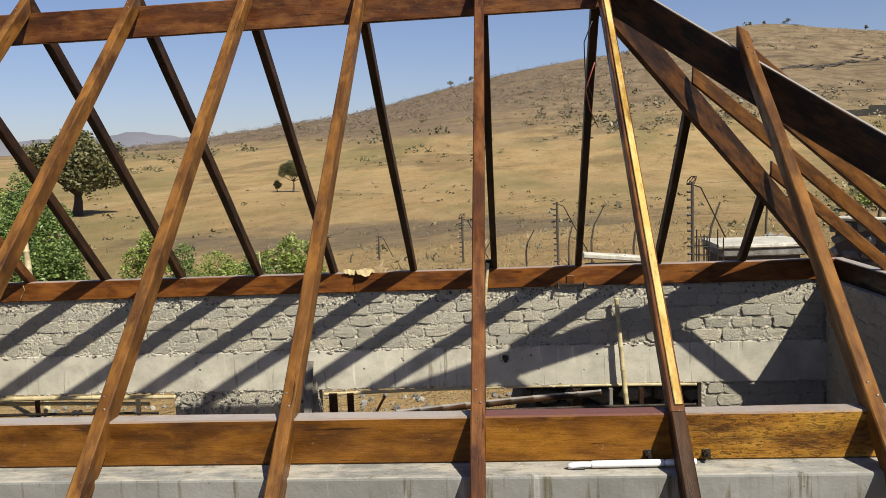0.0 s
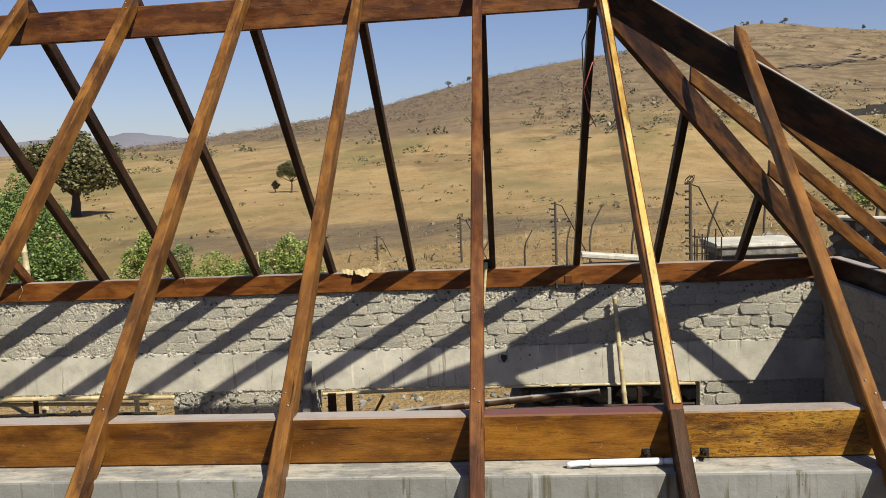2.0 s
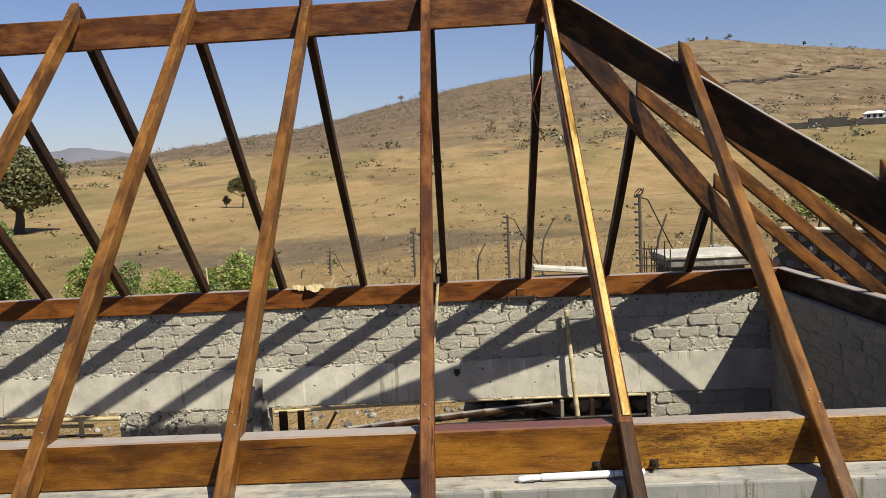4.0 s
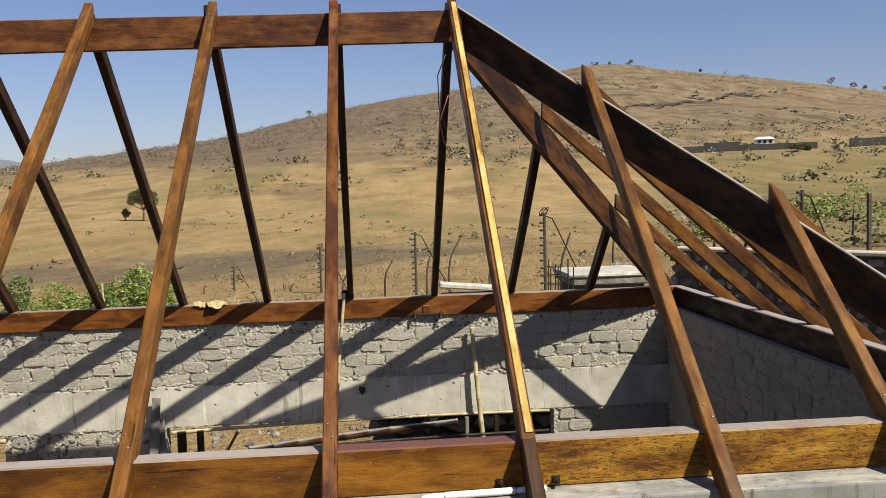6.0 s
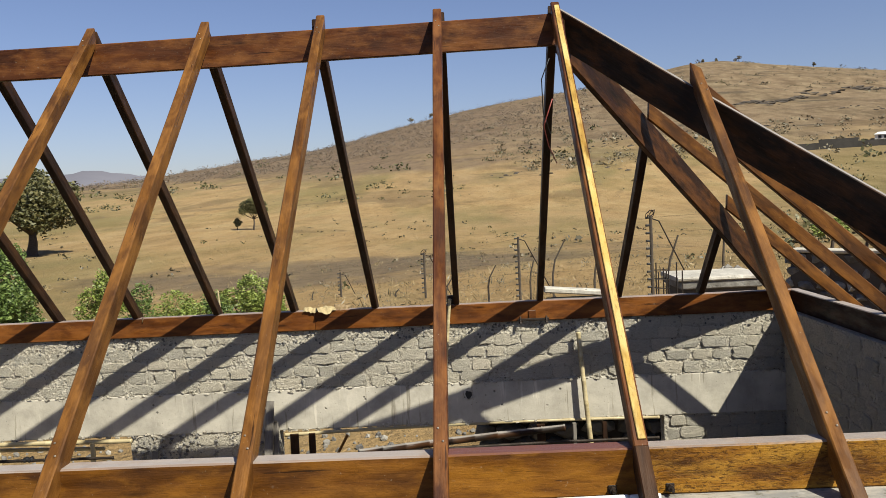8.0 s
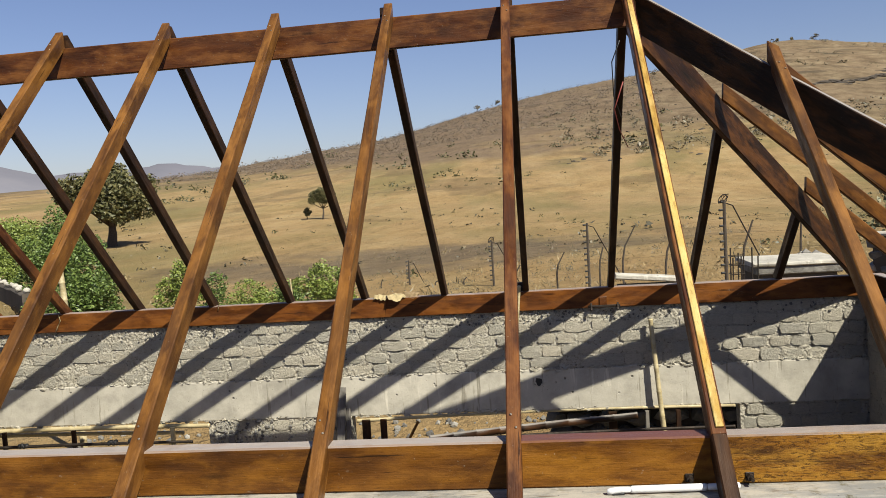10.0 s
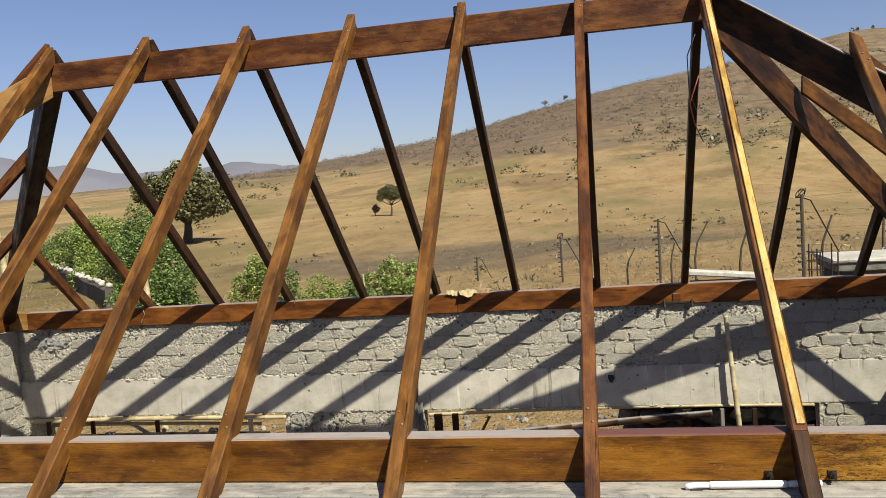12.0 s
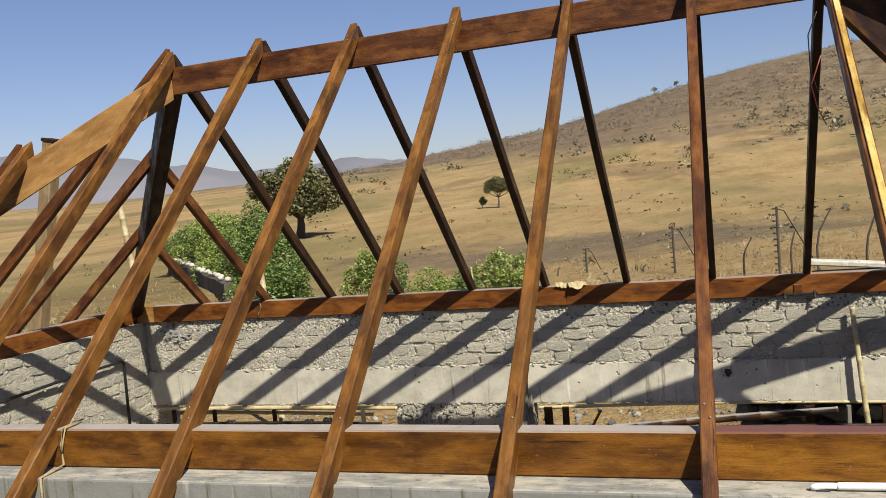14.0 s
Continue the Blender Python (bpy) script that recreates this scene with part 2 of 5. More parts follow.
def ground_material():
    k = Mat("dry_hillside_grass", 0.98, coords="World", spec=0.1)
    broad = k.noise(0.012, 6, 0.6)
    mid = k.noise(0.16, 8, 0.7, (1, 0.3, 1))
    fine = k.noise(1.6, 6, 0.7)
    c = k.ramp(mid, (0.28, (0.179, 0.115, 0.052)), (0.48, (0.300, 0.203, 0.094)), (0.7, (0.364, 0.268, 0.137)))
    c = k.mix(k.grey(broad, 0.45, 0.62, 0, 0.6), c, (0.268, 0.187, 0.098))
    c = k.mix(k.grey(fine, 0.5, 0.72, 0, 0.35), c, (0.172, 0.119, 0.054))
    # greener hollows
    c = k.mix(k.grey(k.noise(0.03, 6, 0.65, (1, 0.35, 1)), 0.47, 0.62, 0, 0.62), c, (0.128, 0.119, 0.046))
    # grazed grey-green patches
    c = k.mix(k.grey(k.noise(0.11, 8, 0.75, (1, 0.4, 1)), 0.5, 0.64, 0, 0.36), c, (0.17, 0.14, 0.07))
    # the hill above the field: grey-brown scrub soil
    high = k.grey(k.add(k.axis(2), k.mul(k.grey(k.noise(0.02, 5), 0.3, 0.7, -1, 1), 9)), 9, 26)
    scrub = k.ramp(k.noise(0.12, 8, 0.75, (1, 0.3, 1)), (0.34, (0.065, 0.047, 0.032)), (0.5, (0.144, 0.106, 0.070)), (0.64, (0.217, 0.170, 0.110)))
    c = k.mix(k.mul(high, 0.85), c, scrub)
    # bare thicket on the western flank of the hill
    west = k.grey(k.add(k.mul(k.axis(0), -1), k.add(k.mul(k.axis(1), 0.12), k.grey(k.noise(0.01, 5), 0.3, 0.7, -60, 60))), -20, 60)
    flank = k.mul(west, k.grey(k.add(k.axis(2), k.grey(k.noise(0.02, 5), 0.3, 0.7, -5, 5)), 15, 21))
    c = k.mix(k.mul(flank, 0.8), c, k.ramp(k.noise(0.35, 8, 0.75, (1, 0.3, 1)), (0.3, (0.083, 0.058, 0.040)), (0.5, (0.140, 0.100, 0.068)), (0.7, (0.198, 0.147, 0.100))))
    # trodden paths and runnels
    runs = k.noise(0.035, 6, 0.6, (0.5, 0.25, 4), 1.5)
    c = k.mix(k.grey(runs, 0.56, 0.6, 0, 0.45), c, (0.102, 0.072, 0.042))
    c = k.mix(k.grey(k.noise(0.7, 6, 0.75, (1, 0.3, 1)), 0.56, 0.68, 0, 0.55), c, (0.108, 0.078, 0.042))
    # moister, greener ground to the east
    east = k.grey(k.add(k.axis(0), k.add(k.mul(k.axis(1), -0.36), k.grey(k.noise(0.03, 5), 0.3, 0.7, -14, 14))), 0, 22)
    c = k.mix(k.mul(k.mul(east, k.grey(k.axis(2), 22, 8)), 0.65), c, k.ramp(k.noise(0.2, 8, 0.72, (1, 0.3, 1)), (0.3, (0.064, 0.059, 0.021)), (0.5, (0.140, 0.119, 0.052)), (0.7, (0.230, 0.181, 0.091))))
    # outcrop ledges
    ledge = k.mul(k.grey(k.noise(0.055, 7, 0.62, (0.35, 0.9, 3.5)), 0.6, 0.66), k.grey(k.axis(2), 5, 25, 0.25, 1))
    c = k.mix(k.mul(ledge, 0.75), c, (0.057, 0.047, 0.033))
    # burnt, trodden soil in the hollow below the field
    px, py = k.add(k.mul(k.axis(0), 0.04), 0.13), k.add(k.mul(k.axis(1), 0.066), -3.9)
    d = k.add(k.add(k.mul(px, px), k.mul(py, py)), k.grey(k.noise(0.09, 6), 0.25, 0.75, -0.7, 0.7))
    c = k.mix(k.mul(k.grey(d, 0.2, 0.8, 1, 0), 0.72), c, k.ramp(k.noise(0.9, 6, 0.7), (0.35, (0.064, 0.053, 0.042)), (0.6, (0.121, 0.097, 0.073)), (0.75, (0.192, 0.156, 0.109))))
    return k.done(c, k.add(fine, k.mul(k.noise(6, 6, 0.7), 0.3)), 0.35)


GROUND = ground_material()


def leaf_material(name, a, b, c):
    k = Mat(name, 0.55, coords="World")
    col = k.ramp(k.island(), (0.0, a), (0.5, b), (1.0, c))
    return k.done(col)


LEAF_BRIGHT = leaf_material("bright_green_leaf", (0.085, 0.115, 0.02), (0.155, 0.205, 0.036), (0.235, 0.28, 0.062))
LEAF_DEEP = leaf_material("deep_green_leaf", (0.045, 0.075, 0.014), (0.085, 0.135, 0.026), (0.14, 0.19, 0.042))
LEAF_OLIVE = leaf_material("olive_leaf", (0.03, 0.033, 0.0108), (0.06, 0.06, 0.021), (0.12, 0.108, 0.039))
LEAF_FIG = leaf_material("fig_tree_leaf", (0.042, 0.045, 0.015), (0.084, 0.084, 0.03), (0.156, 0.138, 0.054))
LEAF_DRY = leaf_material("dry_scrub_leaf", (0.036, 0.03, 0.015), (0.066, 0.057, 0.027), (0.114, 0.09, 0.045))
# leaf colour lifted towards the soil: the far hill's haze is painted in
LEAF_HAZE = leaf_material("haze_paled_scrub_leaf", (0.085, 0.075, 0.045), (0.135, 0.115, 0.07), (0.18, 0.15, 0.095))
LEAF_THICKET = leaf_material("bare_thicket_twigs", (0.102, 0.078, 0.057), (0.138, 0.108, 0.078), (0.174, 0.138, 0.102))
LEAF_STRAW = leaf_material("straw_blade", (0.168, 0.12, 0.054), (0.24, 0.18, 0.084), (0.312, 0.246, 0.126))


def plain(name, color, rough=0.6, metal=0.0, amount=0.35, scale=18):
    k = Mat(name, rough, metal)
    v = Vector(color)
    c = k.ramp(k.noise(scale, 6, 0.65), (0.3, tuple(v * (1 - amount))), (0.55, color), (0.75, tuple(v * (1 + amount))))
    return k.done(c, k.noise(scale * 3, 5), 0.003)


BARK = plain("bark", (0.06, 0.045, 0.033), 0.95, 0, 0.5, 9)
STEEL = plain("rusty_dark_steel", (0.036, 0.027, 0.021), 0.6, 0.6, 0.5, 30)
NAIL = plain("dull_steel", (0.24, 0.21, 0.18), 0.5, 0.7, 0.3, 30)
PLASTIC = plain("white_plastic", (0.656, 0.664, 0.672), 0.35, 0, 0.06, 8)
BLACK = plain("black_plastic", (0.012, 0.012, 0.0132), 0.5, 0, 0.4)
TWINE = plain("sisal_twine", (0.3, 0.228, 0.12), 0.9, 0, 0.3, 60)
WIRE_RED = plain("red_wire", (0.24, 0.048, 0.036), 0.5)
CLOTH = plain("yellowish_crumpled_paper", (0.348, 0.276, 0.144), 0.85, 0, 0.3, 12)
POST = plain("brown_grey_fence_post", (0.056, 0.043, 0.031), 0.85, 0, 0.4, 12)
PAINT_WHITE = plain("whitewash", (0.624, 0.616, 0.592), 0.8, 0, 0.08, 3)
STONE_DARK = plain("weathered_and_shaded_dark_rock", (0.066, 0.054, 0.042), 0.95, 0, 0.4, 1)
# compound wall colour lowered to stand for shadow on its sunlit face
WALL_SHADOWED = plain("shadow_dark_compound_wall", (0.027, 0.024, 0.021), 0.95, 0, 0.4, 0.4)
DIRT = plain("trodden_earth", (0.132, 0.102, 0.066), 0.95, 0, 0.3, 4)


# ---- builders ----
def link_mesh(name, bm, material, parent=None, label="", smooth=False):
    me = bpy.data.meshes.new(name)
    bm.to_mesh(me)
    bm.free()
    if smooth:
        me.shade_smooth()
    me.materials.append(material)
    ob = new(name, me)
    if parent is not None:
        ob.parent = parent
    if label:
        ob["label"] = label
    return ob


def part(name, bm, material, parent, label="", smooth=False):
    return link_mesh(name, bm, material, parent, label, smooth)


def empty(name, label, category, group="", kind="", at=None):
    e = new(name)
    e.empty_display_size = 0.1
    if at is not None:
        e.matrix_basis = at
    return tagged(e, label, category, group, kind)


def along(p0, p1, up=(0, 0, 1)):
    """A pose at p0 with X towards p1 and Z as near to up as may be."""
    p0, p1 = Vector(p0), Vector(p1)
    x = (p1 - p0).normalized()
    y = Vector(up).cross(x).normalized()
    z = x.cross(y)
    m = Matrix((x, y, z)).transposed().to_4x4()
    m.translation = p0
    return m


def beam_bm(length, width, depth, cut0=0.0, cut1=0.0, bevel=0.006, bow=0.004, seed=0, steps=0, cheek=0.0):
    """A sawn length of timber along X; cut0 and cut1 slant its ends (metres of X for each metre of Z)."""
    rng = random.Random(seed)
    n = steps or max(2, int(length / 0.25))
    w, d, b = width / 2, depth / 2, bevel
    ring = [(-w + b, -d), (w - b, -d), (w, -d + b), (w, d - b), (w - b, d), (-w + b, d), (-w, d - b), (-w, -d + b)]
    bm = bmesh.new()
    rows = []
    off = rng.uniform(0, 50)
    for i in range(n + 1):
        f = i / n
        by = bow * noise.noise((f * length * 0.6, off, 1)) * (1 if 0 < i < n else 0.3)
        bz = bow * noise.noise((f * length * 0.6, off, 9)) * (1 if 0 < i < n else 0.3)
        row = []
        for y, z in ring:
            x = f * length + (1 - f) * cut0 * z + f * (cut1 * z + cheek * y)
            s = 1 + 0.02 * noise.noise((x * 3, y * 20 + off, z * 20))
            row.append(bm.verts.new((x, y * s + by, z * s + bz)))
        rows.append(row)
    for a, c in zip(rows, rows[1:]):
        for j in range(8):
            bm.faces.new((a[j], a[(j + 1) % 8], c[(j + 1) % 8], c[j]))
    bm.faces.new(rows[0][::-1])
    bm.faces.new(rows[-1])
    bmesh.ops.recalc_face_normals(bm, faces=bm.faces)
    return bm


def timber(name, p0, p1, width, depth, material, label, category, group="", up=(0, 0, 1), cut0=0.0, cut1=0.0, seed=0, kind="", bevel=0.006, bow=0.006, cheek=0.0, nails=()):
    """A single board as a thing of its own; p0 and p1 are the ends of its axis."""
    length = (Vector(p1) - Vector(p0)).length
    ob = link_mesh(name, beam_bm(length, width, depth, cut0, cut1, seed=seed, bevel=bevel, bow=bow, cheek=cheek), material)
    ob.matrix_basis = along(p0, p1, up)
    for x in nails:
        for y in (-0.2, 0.15):
            head = tube_bm([(0, 0, -0.004), (0, 0, 0.002), (0, 0, 0.004)], [0.0055, 0.0055, 0.003], 8)
            head.transform(Matrix.Translation((x + y * 0.2, y * width, depth / 2 + 0.001)))
            part("nail_head", head, NAIL, ob, "bright steel nail head")
    return tagged(ob, label, category, group, kind)


def box_bm(x0, x1, y0, y1, z0, z1, bevel=0.0, segments=1):
    bm = bmesh.new()
    bmesh.ops.create_cube(bm, size=1)
    for v in bm.verts:
        v.co = ((x0 + x1) / 2 + v.co.x * (x1 - x0), (y0 + y1) / 2 + v.co.y * (y1 - y0), (z0 + z1) / 2 + v.co.z * (z1 - z0))
    if bevel:
        bmesh.ops.bevel(bm, geom=bm.edges[:], offset=bevel, segments=segments, affect="EDGES", profile=0.5)
    return bm


def tube_bm(points, radii, sides=8, bm=None, caps=True):
    """A tube through points; radii one number or one for each point."""
    bm = bm or bmesh.new()
    pts = [Vector(p) for p in points]
    if isinstance(radii, (int, float)):
        radii = [radii] * len(pts)
    rows = []
    ref = Vector((0.31, 0.17, 0.93)).normalized()
    for i, (p, r) in enumerate(zip(pts, radii)):
        d = (pts[min(i + 1, len(pts) - 1)] - pts[max(i - 1, 0)]).normalized()
        a = d.cross(ref).normalized() if abs(d.dot(ref)) < 0.98 else d.cross(Vector((1, 0, 0))).normalized()
        b = d.cross(a)
        rows.append([bm.verts.new(p + (a * math.cos(t) + b * math.sin(t)) * r) for t in (2 * math.pi * j / sides for j in range(sides))])
    for a, c in zip(rows, rows[1:]):
        for j in range(sides):
            bm.faces.new((a[j], a[(j + 1) % sides], c[(j + 1) % sides], c[j]))
    if caps:
        bm.faces.new(rows[0][::-1])
        bm.faces.new(rows[-1])
    return bm


def bamboo_pole(p0, p1, radius, label, category="pole", material=None, name="bamboo_pole", group="", seed=0):
    """A pole with swollen joints and a slight bend."""
    rng = random.Random(seed)
    a, b = Vector(p0), Vector(p1)
    length = (b - a).length
    side = Vector((rng.uniform(-1, 1), rng.uniform(-1, 1), 0.2)).normalized()
    pts, rad = [], []
    n = max(3, int(length / 0.24))
    for i in range(n + 1):
        f = i / n
        c = a.lerp(b, f) + side * math.sin(f * math.pi) * 0.012 * length
        taper = 1 - 0.18 * f
        for e, s in ((-0.012, 1.0), (0, 1.16), (0.012, 1.0)):
            pts.append(c + (b - a).normalized() * e)
            rad.append(radius * taper * s)
    bm = tube_bm([p - a for p in pts], rad, 9)
    ob = link_mesh(name, bm, material or BAMBOO, smooth=True)
    ob.location = a
    return tagged(ob, label, category, group)


def leaves_bm(bm, centres, size, rng, flat=0.4, per=1):
    """Small pointed leaf blades round each centre."""
    for c in centres:
        for _ in range(per):
            u = Vector((rng.gauss(0, 1), rng.gauss(0, 1), rng.gauss(0, 1) * flat)).normalized()
            w = u.cross(Vector((rng.gauss(0, 1), rng.gauss(0, 1), rng.gauss(0, 1)))).normalized()
            s = size * rng.uniform(0.6, 1.3)
            o = Vector(c)
            q = [bm.verts.new(o - u * s), bm.verts.new(o + w * s * 0.45), bm.verts.new(o + u * s), bm.verts.new(o - w * s * 0.45)]
            bm.faces.new(q)


def crown_points(lobes, count, rng, shell=0.55):
    """Random points in the outer shells of several lobes (centre, radii)."""
    out = []
    weights = [r.x * r.y * r.z for _, r in lobes]
    for _ in range(count):
        c, r = rng.choices(lobes, weights)[0]
        d = Vector((rng.gauss(0, 1), rng.gauss(0, 1), rng.gauss(0, 1))).normalized()
        f = shell + (1 - shell) * rng.random() ** 0.6
        k = 0.95 + 0.4 * noise.noise(Vector((d.x * 2.1, d.y * 2.1, d.z * 2.1)) + c)
        out.append(c + Vector((d.x * r.x, d.y * r.y, d.z * r.z)) * f * k)
    return out


# ---- the land ----
ORIGIN = Vector((4.7, -4.0))
EYE_Z = 4.16


def smooth(a, b, x):
    f = min(1.0, max(0.0, (x - a) / (b - a)))
    return f * f * (3 - 2 * f)


def skyline(az):
    """The hill's outline, in degrees above the eye, by bearing."""
    wide = 27.0 if az < 16 else 24.0
    e = 0.85 + 6.3 * math.exp(-((az - 16) / wide) ** 2)
    e -= 0.55 * smooth(-28, -40, az)
    e += 0.55 * math.exp(-((az - 15.5) / 4.0) ** 2) + 0.45 * math.exp(-((az + 3) / 6.5) ** 2) - 0.25 * math.exp(-((az + 26) / 8) ** 2)
    return e


def land(x, y):
    """Height of the ground."""
    dx, dy = x - ORIGIN.x, y - ORIGIN.y
    r = math.hypot(dx, dy)
    az = math.degrees(math.atan2(dx, dy))
    near = 0.75 + 0.055 * max(-14, min(12, x - 5)) * smooth(12, 24, r) - 0.028 * max(0, min(34, r - 16))
    mid = -0.35 + 0.02 * (r - 60) * smooth(60, 180, r) + 0.022 * max(0, r - 180)
    z = near * (1 - smooth(45, 95, r)) + mid * smooth(45, 95, r)
    if r > 150:
        front = smooth(105, 62, abs(az))
        top = EYE_Z + 900 * math.tan(radians(skyline(az))) * front
        f = smooth(150, 900, r)
        f = 0.35 * f + 0.65 * ((max(0, min(r, 900) - 150) / 750) ** 1.5)
        z = z * (1 - f) + top * f
        if r > 900:
            z -= (r - 900) * 0.09 * front
        z += (1.2 + 4.5 * smooth(250, 800, r)) * noise.fractal((x * 0.008, y * 0.008, 3.0), 1.0, 2.1, 5) * smooth(150, 400, r) * (1 - 0.8 * smooth(700, 900, r))
    # grassy bank west of the house
    z += 1.65 * smooth(-31.8, -33.6, az) * smooth(-75, -55, az) * smooth(17, 24, r) * (1 - smooth(58, 90, r))
    z += 0.12 * noise.noise((x * 0.22, y * 0.22, 0)) * smooth(14, 40, r)
    return z


def at_bearing(az, r):
    return ORIGIN.x + r * math.sin(radians(az)), ORIGIN.y + r * math.cos(radians(az))


def build_land():
    bearings = [-180 + 6 * i for i in range(20)] + [-60 + 0.5 * i for i in range(240)] + [60 + 6 * i for i in range(20)]
    radii = [0.01] + [2.5 * 1.045 ** i for i in range(172)]
    verts, faces = [], []
    for r in radii:
        for a in bearings:
            x, y = at_bearing(a, r)
            verts.append((x, y, land(x, y)))
    n = len(bearings)
    for i in range(len(radii) - 1):
        for j in range(n):
            k = (j + 1) % n
            faces.append((i * n + j, i * n + k, (i + 1) * n + k, (i + 1) * n + j))
    me = bpy.data.meshes.new("ground")
    me.from_pydata(verts, [], faces)
    me.shade_smooth()
    me.materials.append(GROUND)
    bm = bmesh.new()
    bm.from_mesh(me)
    bmesh.ops.recalc_face_normals(bm, faces=bm.faces)
    if sum(f.normal.z for f in bm.faces) < 0:
        bmesh.ops.reverse_faces(bm, faces=bm.faces)
    bm.to_mesh(me)
    bm.free()
    return tagged(new("ground", me), "dry straw-coloured grassland rising to a stony brown hill", "ground", kind="structure")


build_land()


def far_mountains():
    """The pale range behind the plain; its blue haze is in the material's colour."""
    k = Mat("haze_blue_range", 1.0, coords="World", spec=0.0)
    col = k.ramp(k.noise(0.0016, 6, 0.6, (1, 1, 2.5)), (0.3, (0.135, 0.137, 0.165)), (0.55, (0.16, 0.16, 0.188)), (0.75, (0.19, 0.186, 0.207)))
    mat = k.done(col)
    bm = bmesh.new()
    rows = []
    for i in range(121):
        az = -75 + i * 0.55
        crest = 2.2 + 2.0 * math.exp(-((az + 43) / 9) ** 2) + 0.45 * math.exp(-((az + 24) / 5) ** 2) - 1.3 * smooth(-21, -12, az) + 0.35 * noise.noise((az * 0.35, 0, 0)) + 0.15 * noise.noise((az * 1.3, 5, 0))
        row = []
        for f, r in ((0, 2300), (0.35, 2700), (0.7, 3100), (1, 3500), (0.6, 3900)):
            x, y = at_bearing(az, r)
            row.append(bm.verts.new((x, y, -160 + (160 + EYE_Z + 3500 * math.tan(radians(crest))) * f + 20 * noise.noise((x * 0.004, y * 0.004, 2)))))
        rows.append(row)
    for a, b in zip(rows, rows[1:]):
        for j in range(4):
            bm.faces.new((a[j], a[j + 1], b[j + 1], b[j]))
    bmesh.ops.recalc_face_normals(bm, faces=bm.faces)
    tagged(link_mesh("backdrop", bm, mat, smooth=True), "mountain range with pale blue-grey haze painted into its colour", "mountains", kind="structure")


far_mountains()

# ---- the house: walls ----
PLATE_Z, PLATE_H, PLATE_T = 3.0, 0.22, 0.11
Y0, Y1 = -0.10, 5.61          # outer faces of the long plates
X0, X1 = -2.95, 8.24          # outer faces of the end plates
RIDGE_Y = (Y0 + Y1) / 2
S = 0.9
XH = 8.06                     # where the eastern hips cross the wall line
WALL_TOP = PLATE_Z - PLATE_H
LINTEL0, LINTEL1 = 1.66, 2.12
FAR_FACE = 5.53


def rough_sheet(origin, u, v, lu, lv, normal, amp, step=0.03, seed=0, holes=()):
    """An uneven mortar face spanned by u and v."""
    o, u, v, nrm = Vector(origin), Vector(u), Vector(v), Vector(normal)
    nu, nv = max(2, int(lu / step)), max(2, int(lv / step))
    verts, faces = [], []
    for j in range(nv + 1):
        for i in range(nu + 1):
            a, b = lu * i / nu, lv * j / nv
            h = amp * (noise.fractal((a * 9, b * 9, seed), 1.0, 2.0, 4) + 0.5 * noise.noise((a * 40, b * 40, seed + 7)))
            verts.append(o + u * a + v * b + nrm * h)
    for j in range(nv):
        for i in range(nu):
            q = j * (nu + 1) + i
            faces.append((q, q + 1, q + nu + 2, q + nu + 1))
    return verts, faces


def sheet_object(name, verts, faces, material, parent, toward, label=""):
    me = bpy.data.meshes.new(name)
    me.from_pydata([tuple(v) for v in verts], [], faces)
    bm = bmesh.new()
    bm.from_mesh(me)
    if bm.faces:
        bm.faces.ensure_lookup_table()
        if bm.faces[0].normal.dot(Vector(toward)) < 0:
            bmesh.ops.reverse_faces(bm, faces=bm.faces)
    bm.to_mesh(me)
    bm.free()
    me.shade_smooth()
    me.materials.append(material)
    ob = new(name, me)
    ob.parent = parent
    if label:
        ob["label"] = label
    return ob


wall_north = empty("wall_north", "unplastered cement-block long wall with a cast concrete lintel band", "wall", kind="structure")
wall_south = empty("wall_south", "long wall topped by a smooth grey concrete ring beam", "wall", kind="structure")
wall_east = empty("wall_east", "shaded unplastered cement-block end wall", "wall", kind="structure")
wall_west = empty("wall_west", "sunlit unplastered cement-block end wall", "wall", kind="structure")

# north wall: courses above the lintel, piers between the openings below it
OPEN_A, OPEN_B = (-2.5, 0.72), (2.42, 6.72)
part("core", box_bm(X0, X1, FAR_FACE + 0.025, FAR_FACE + 0.2, LINTEL1, WALL_TOP), MORTAR, wall_north)
part("lintel_band", box_bm(X0 + 0.15, X1 - 0.15, FAR_FACE - 0.006, FAR_FACE + 0.2, LINTEL0, LINTEL1, 0.012, 2), CONCRETE, wall_north, "board-marked cast concrete lintel")
for a, b in ((X0, OPEN_A[0]), (OPEN_A[1], OPEN_B[0]), (OPEN_B[1], X1)):
    part("pier", box_bm(a, b, FAR_FACE + 0.02, FAR_FACE + 0.2, 0.3, LINTEL0), MORTAR, wall_north)
    part("sill_course", box_bm(a, b, FAR_FACE + 0.015, FAR_FACE + 0.19, 0.2, 0.35), MORTAR, wall_north)
for a, b in (OPEN_A, OPEN_B):
    part("parapet", box_bm(a, b, FAR_FACE + 0.02, FAR_FACE + 0.2, 0.3, 1.0), MORTAR, wall_north)
v, f = rough_sheet((X0 + 0.2, FAR_FACE + 0.012, LINTEL1), (1, 0, 0), (0, 0, 1), X1 - X0 - 0.4, WALL_TOP - LINTEL1, (0, -1, 0), 0.014, 0.022, 1)
sheet_object("mortar_face", v, f, MORTAR, wall_north, (0, -1, 0), "rough squeezed mortar")
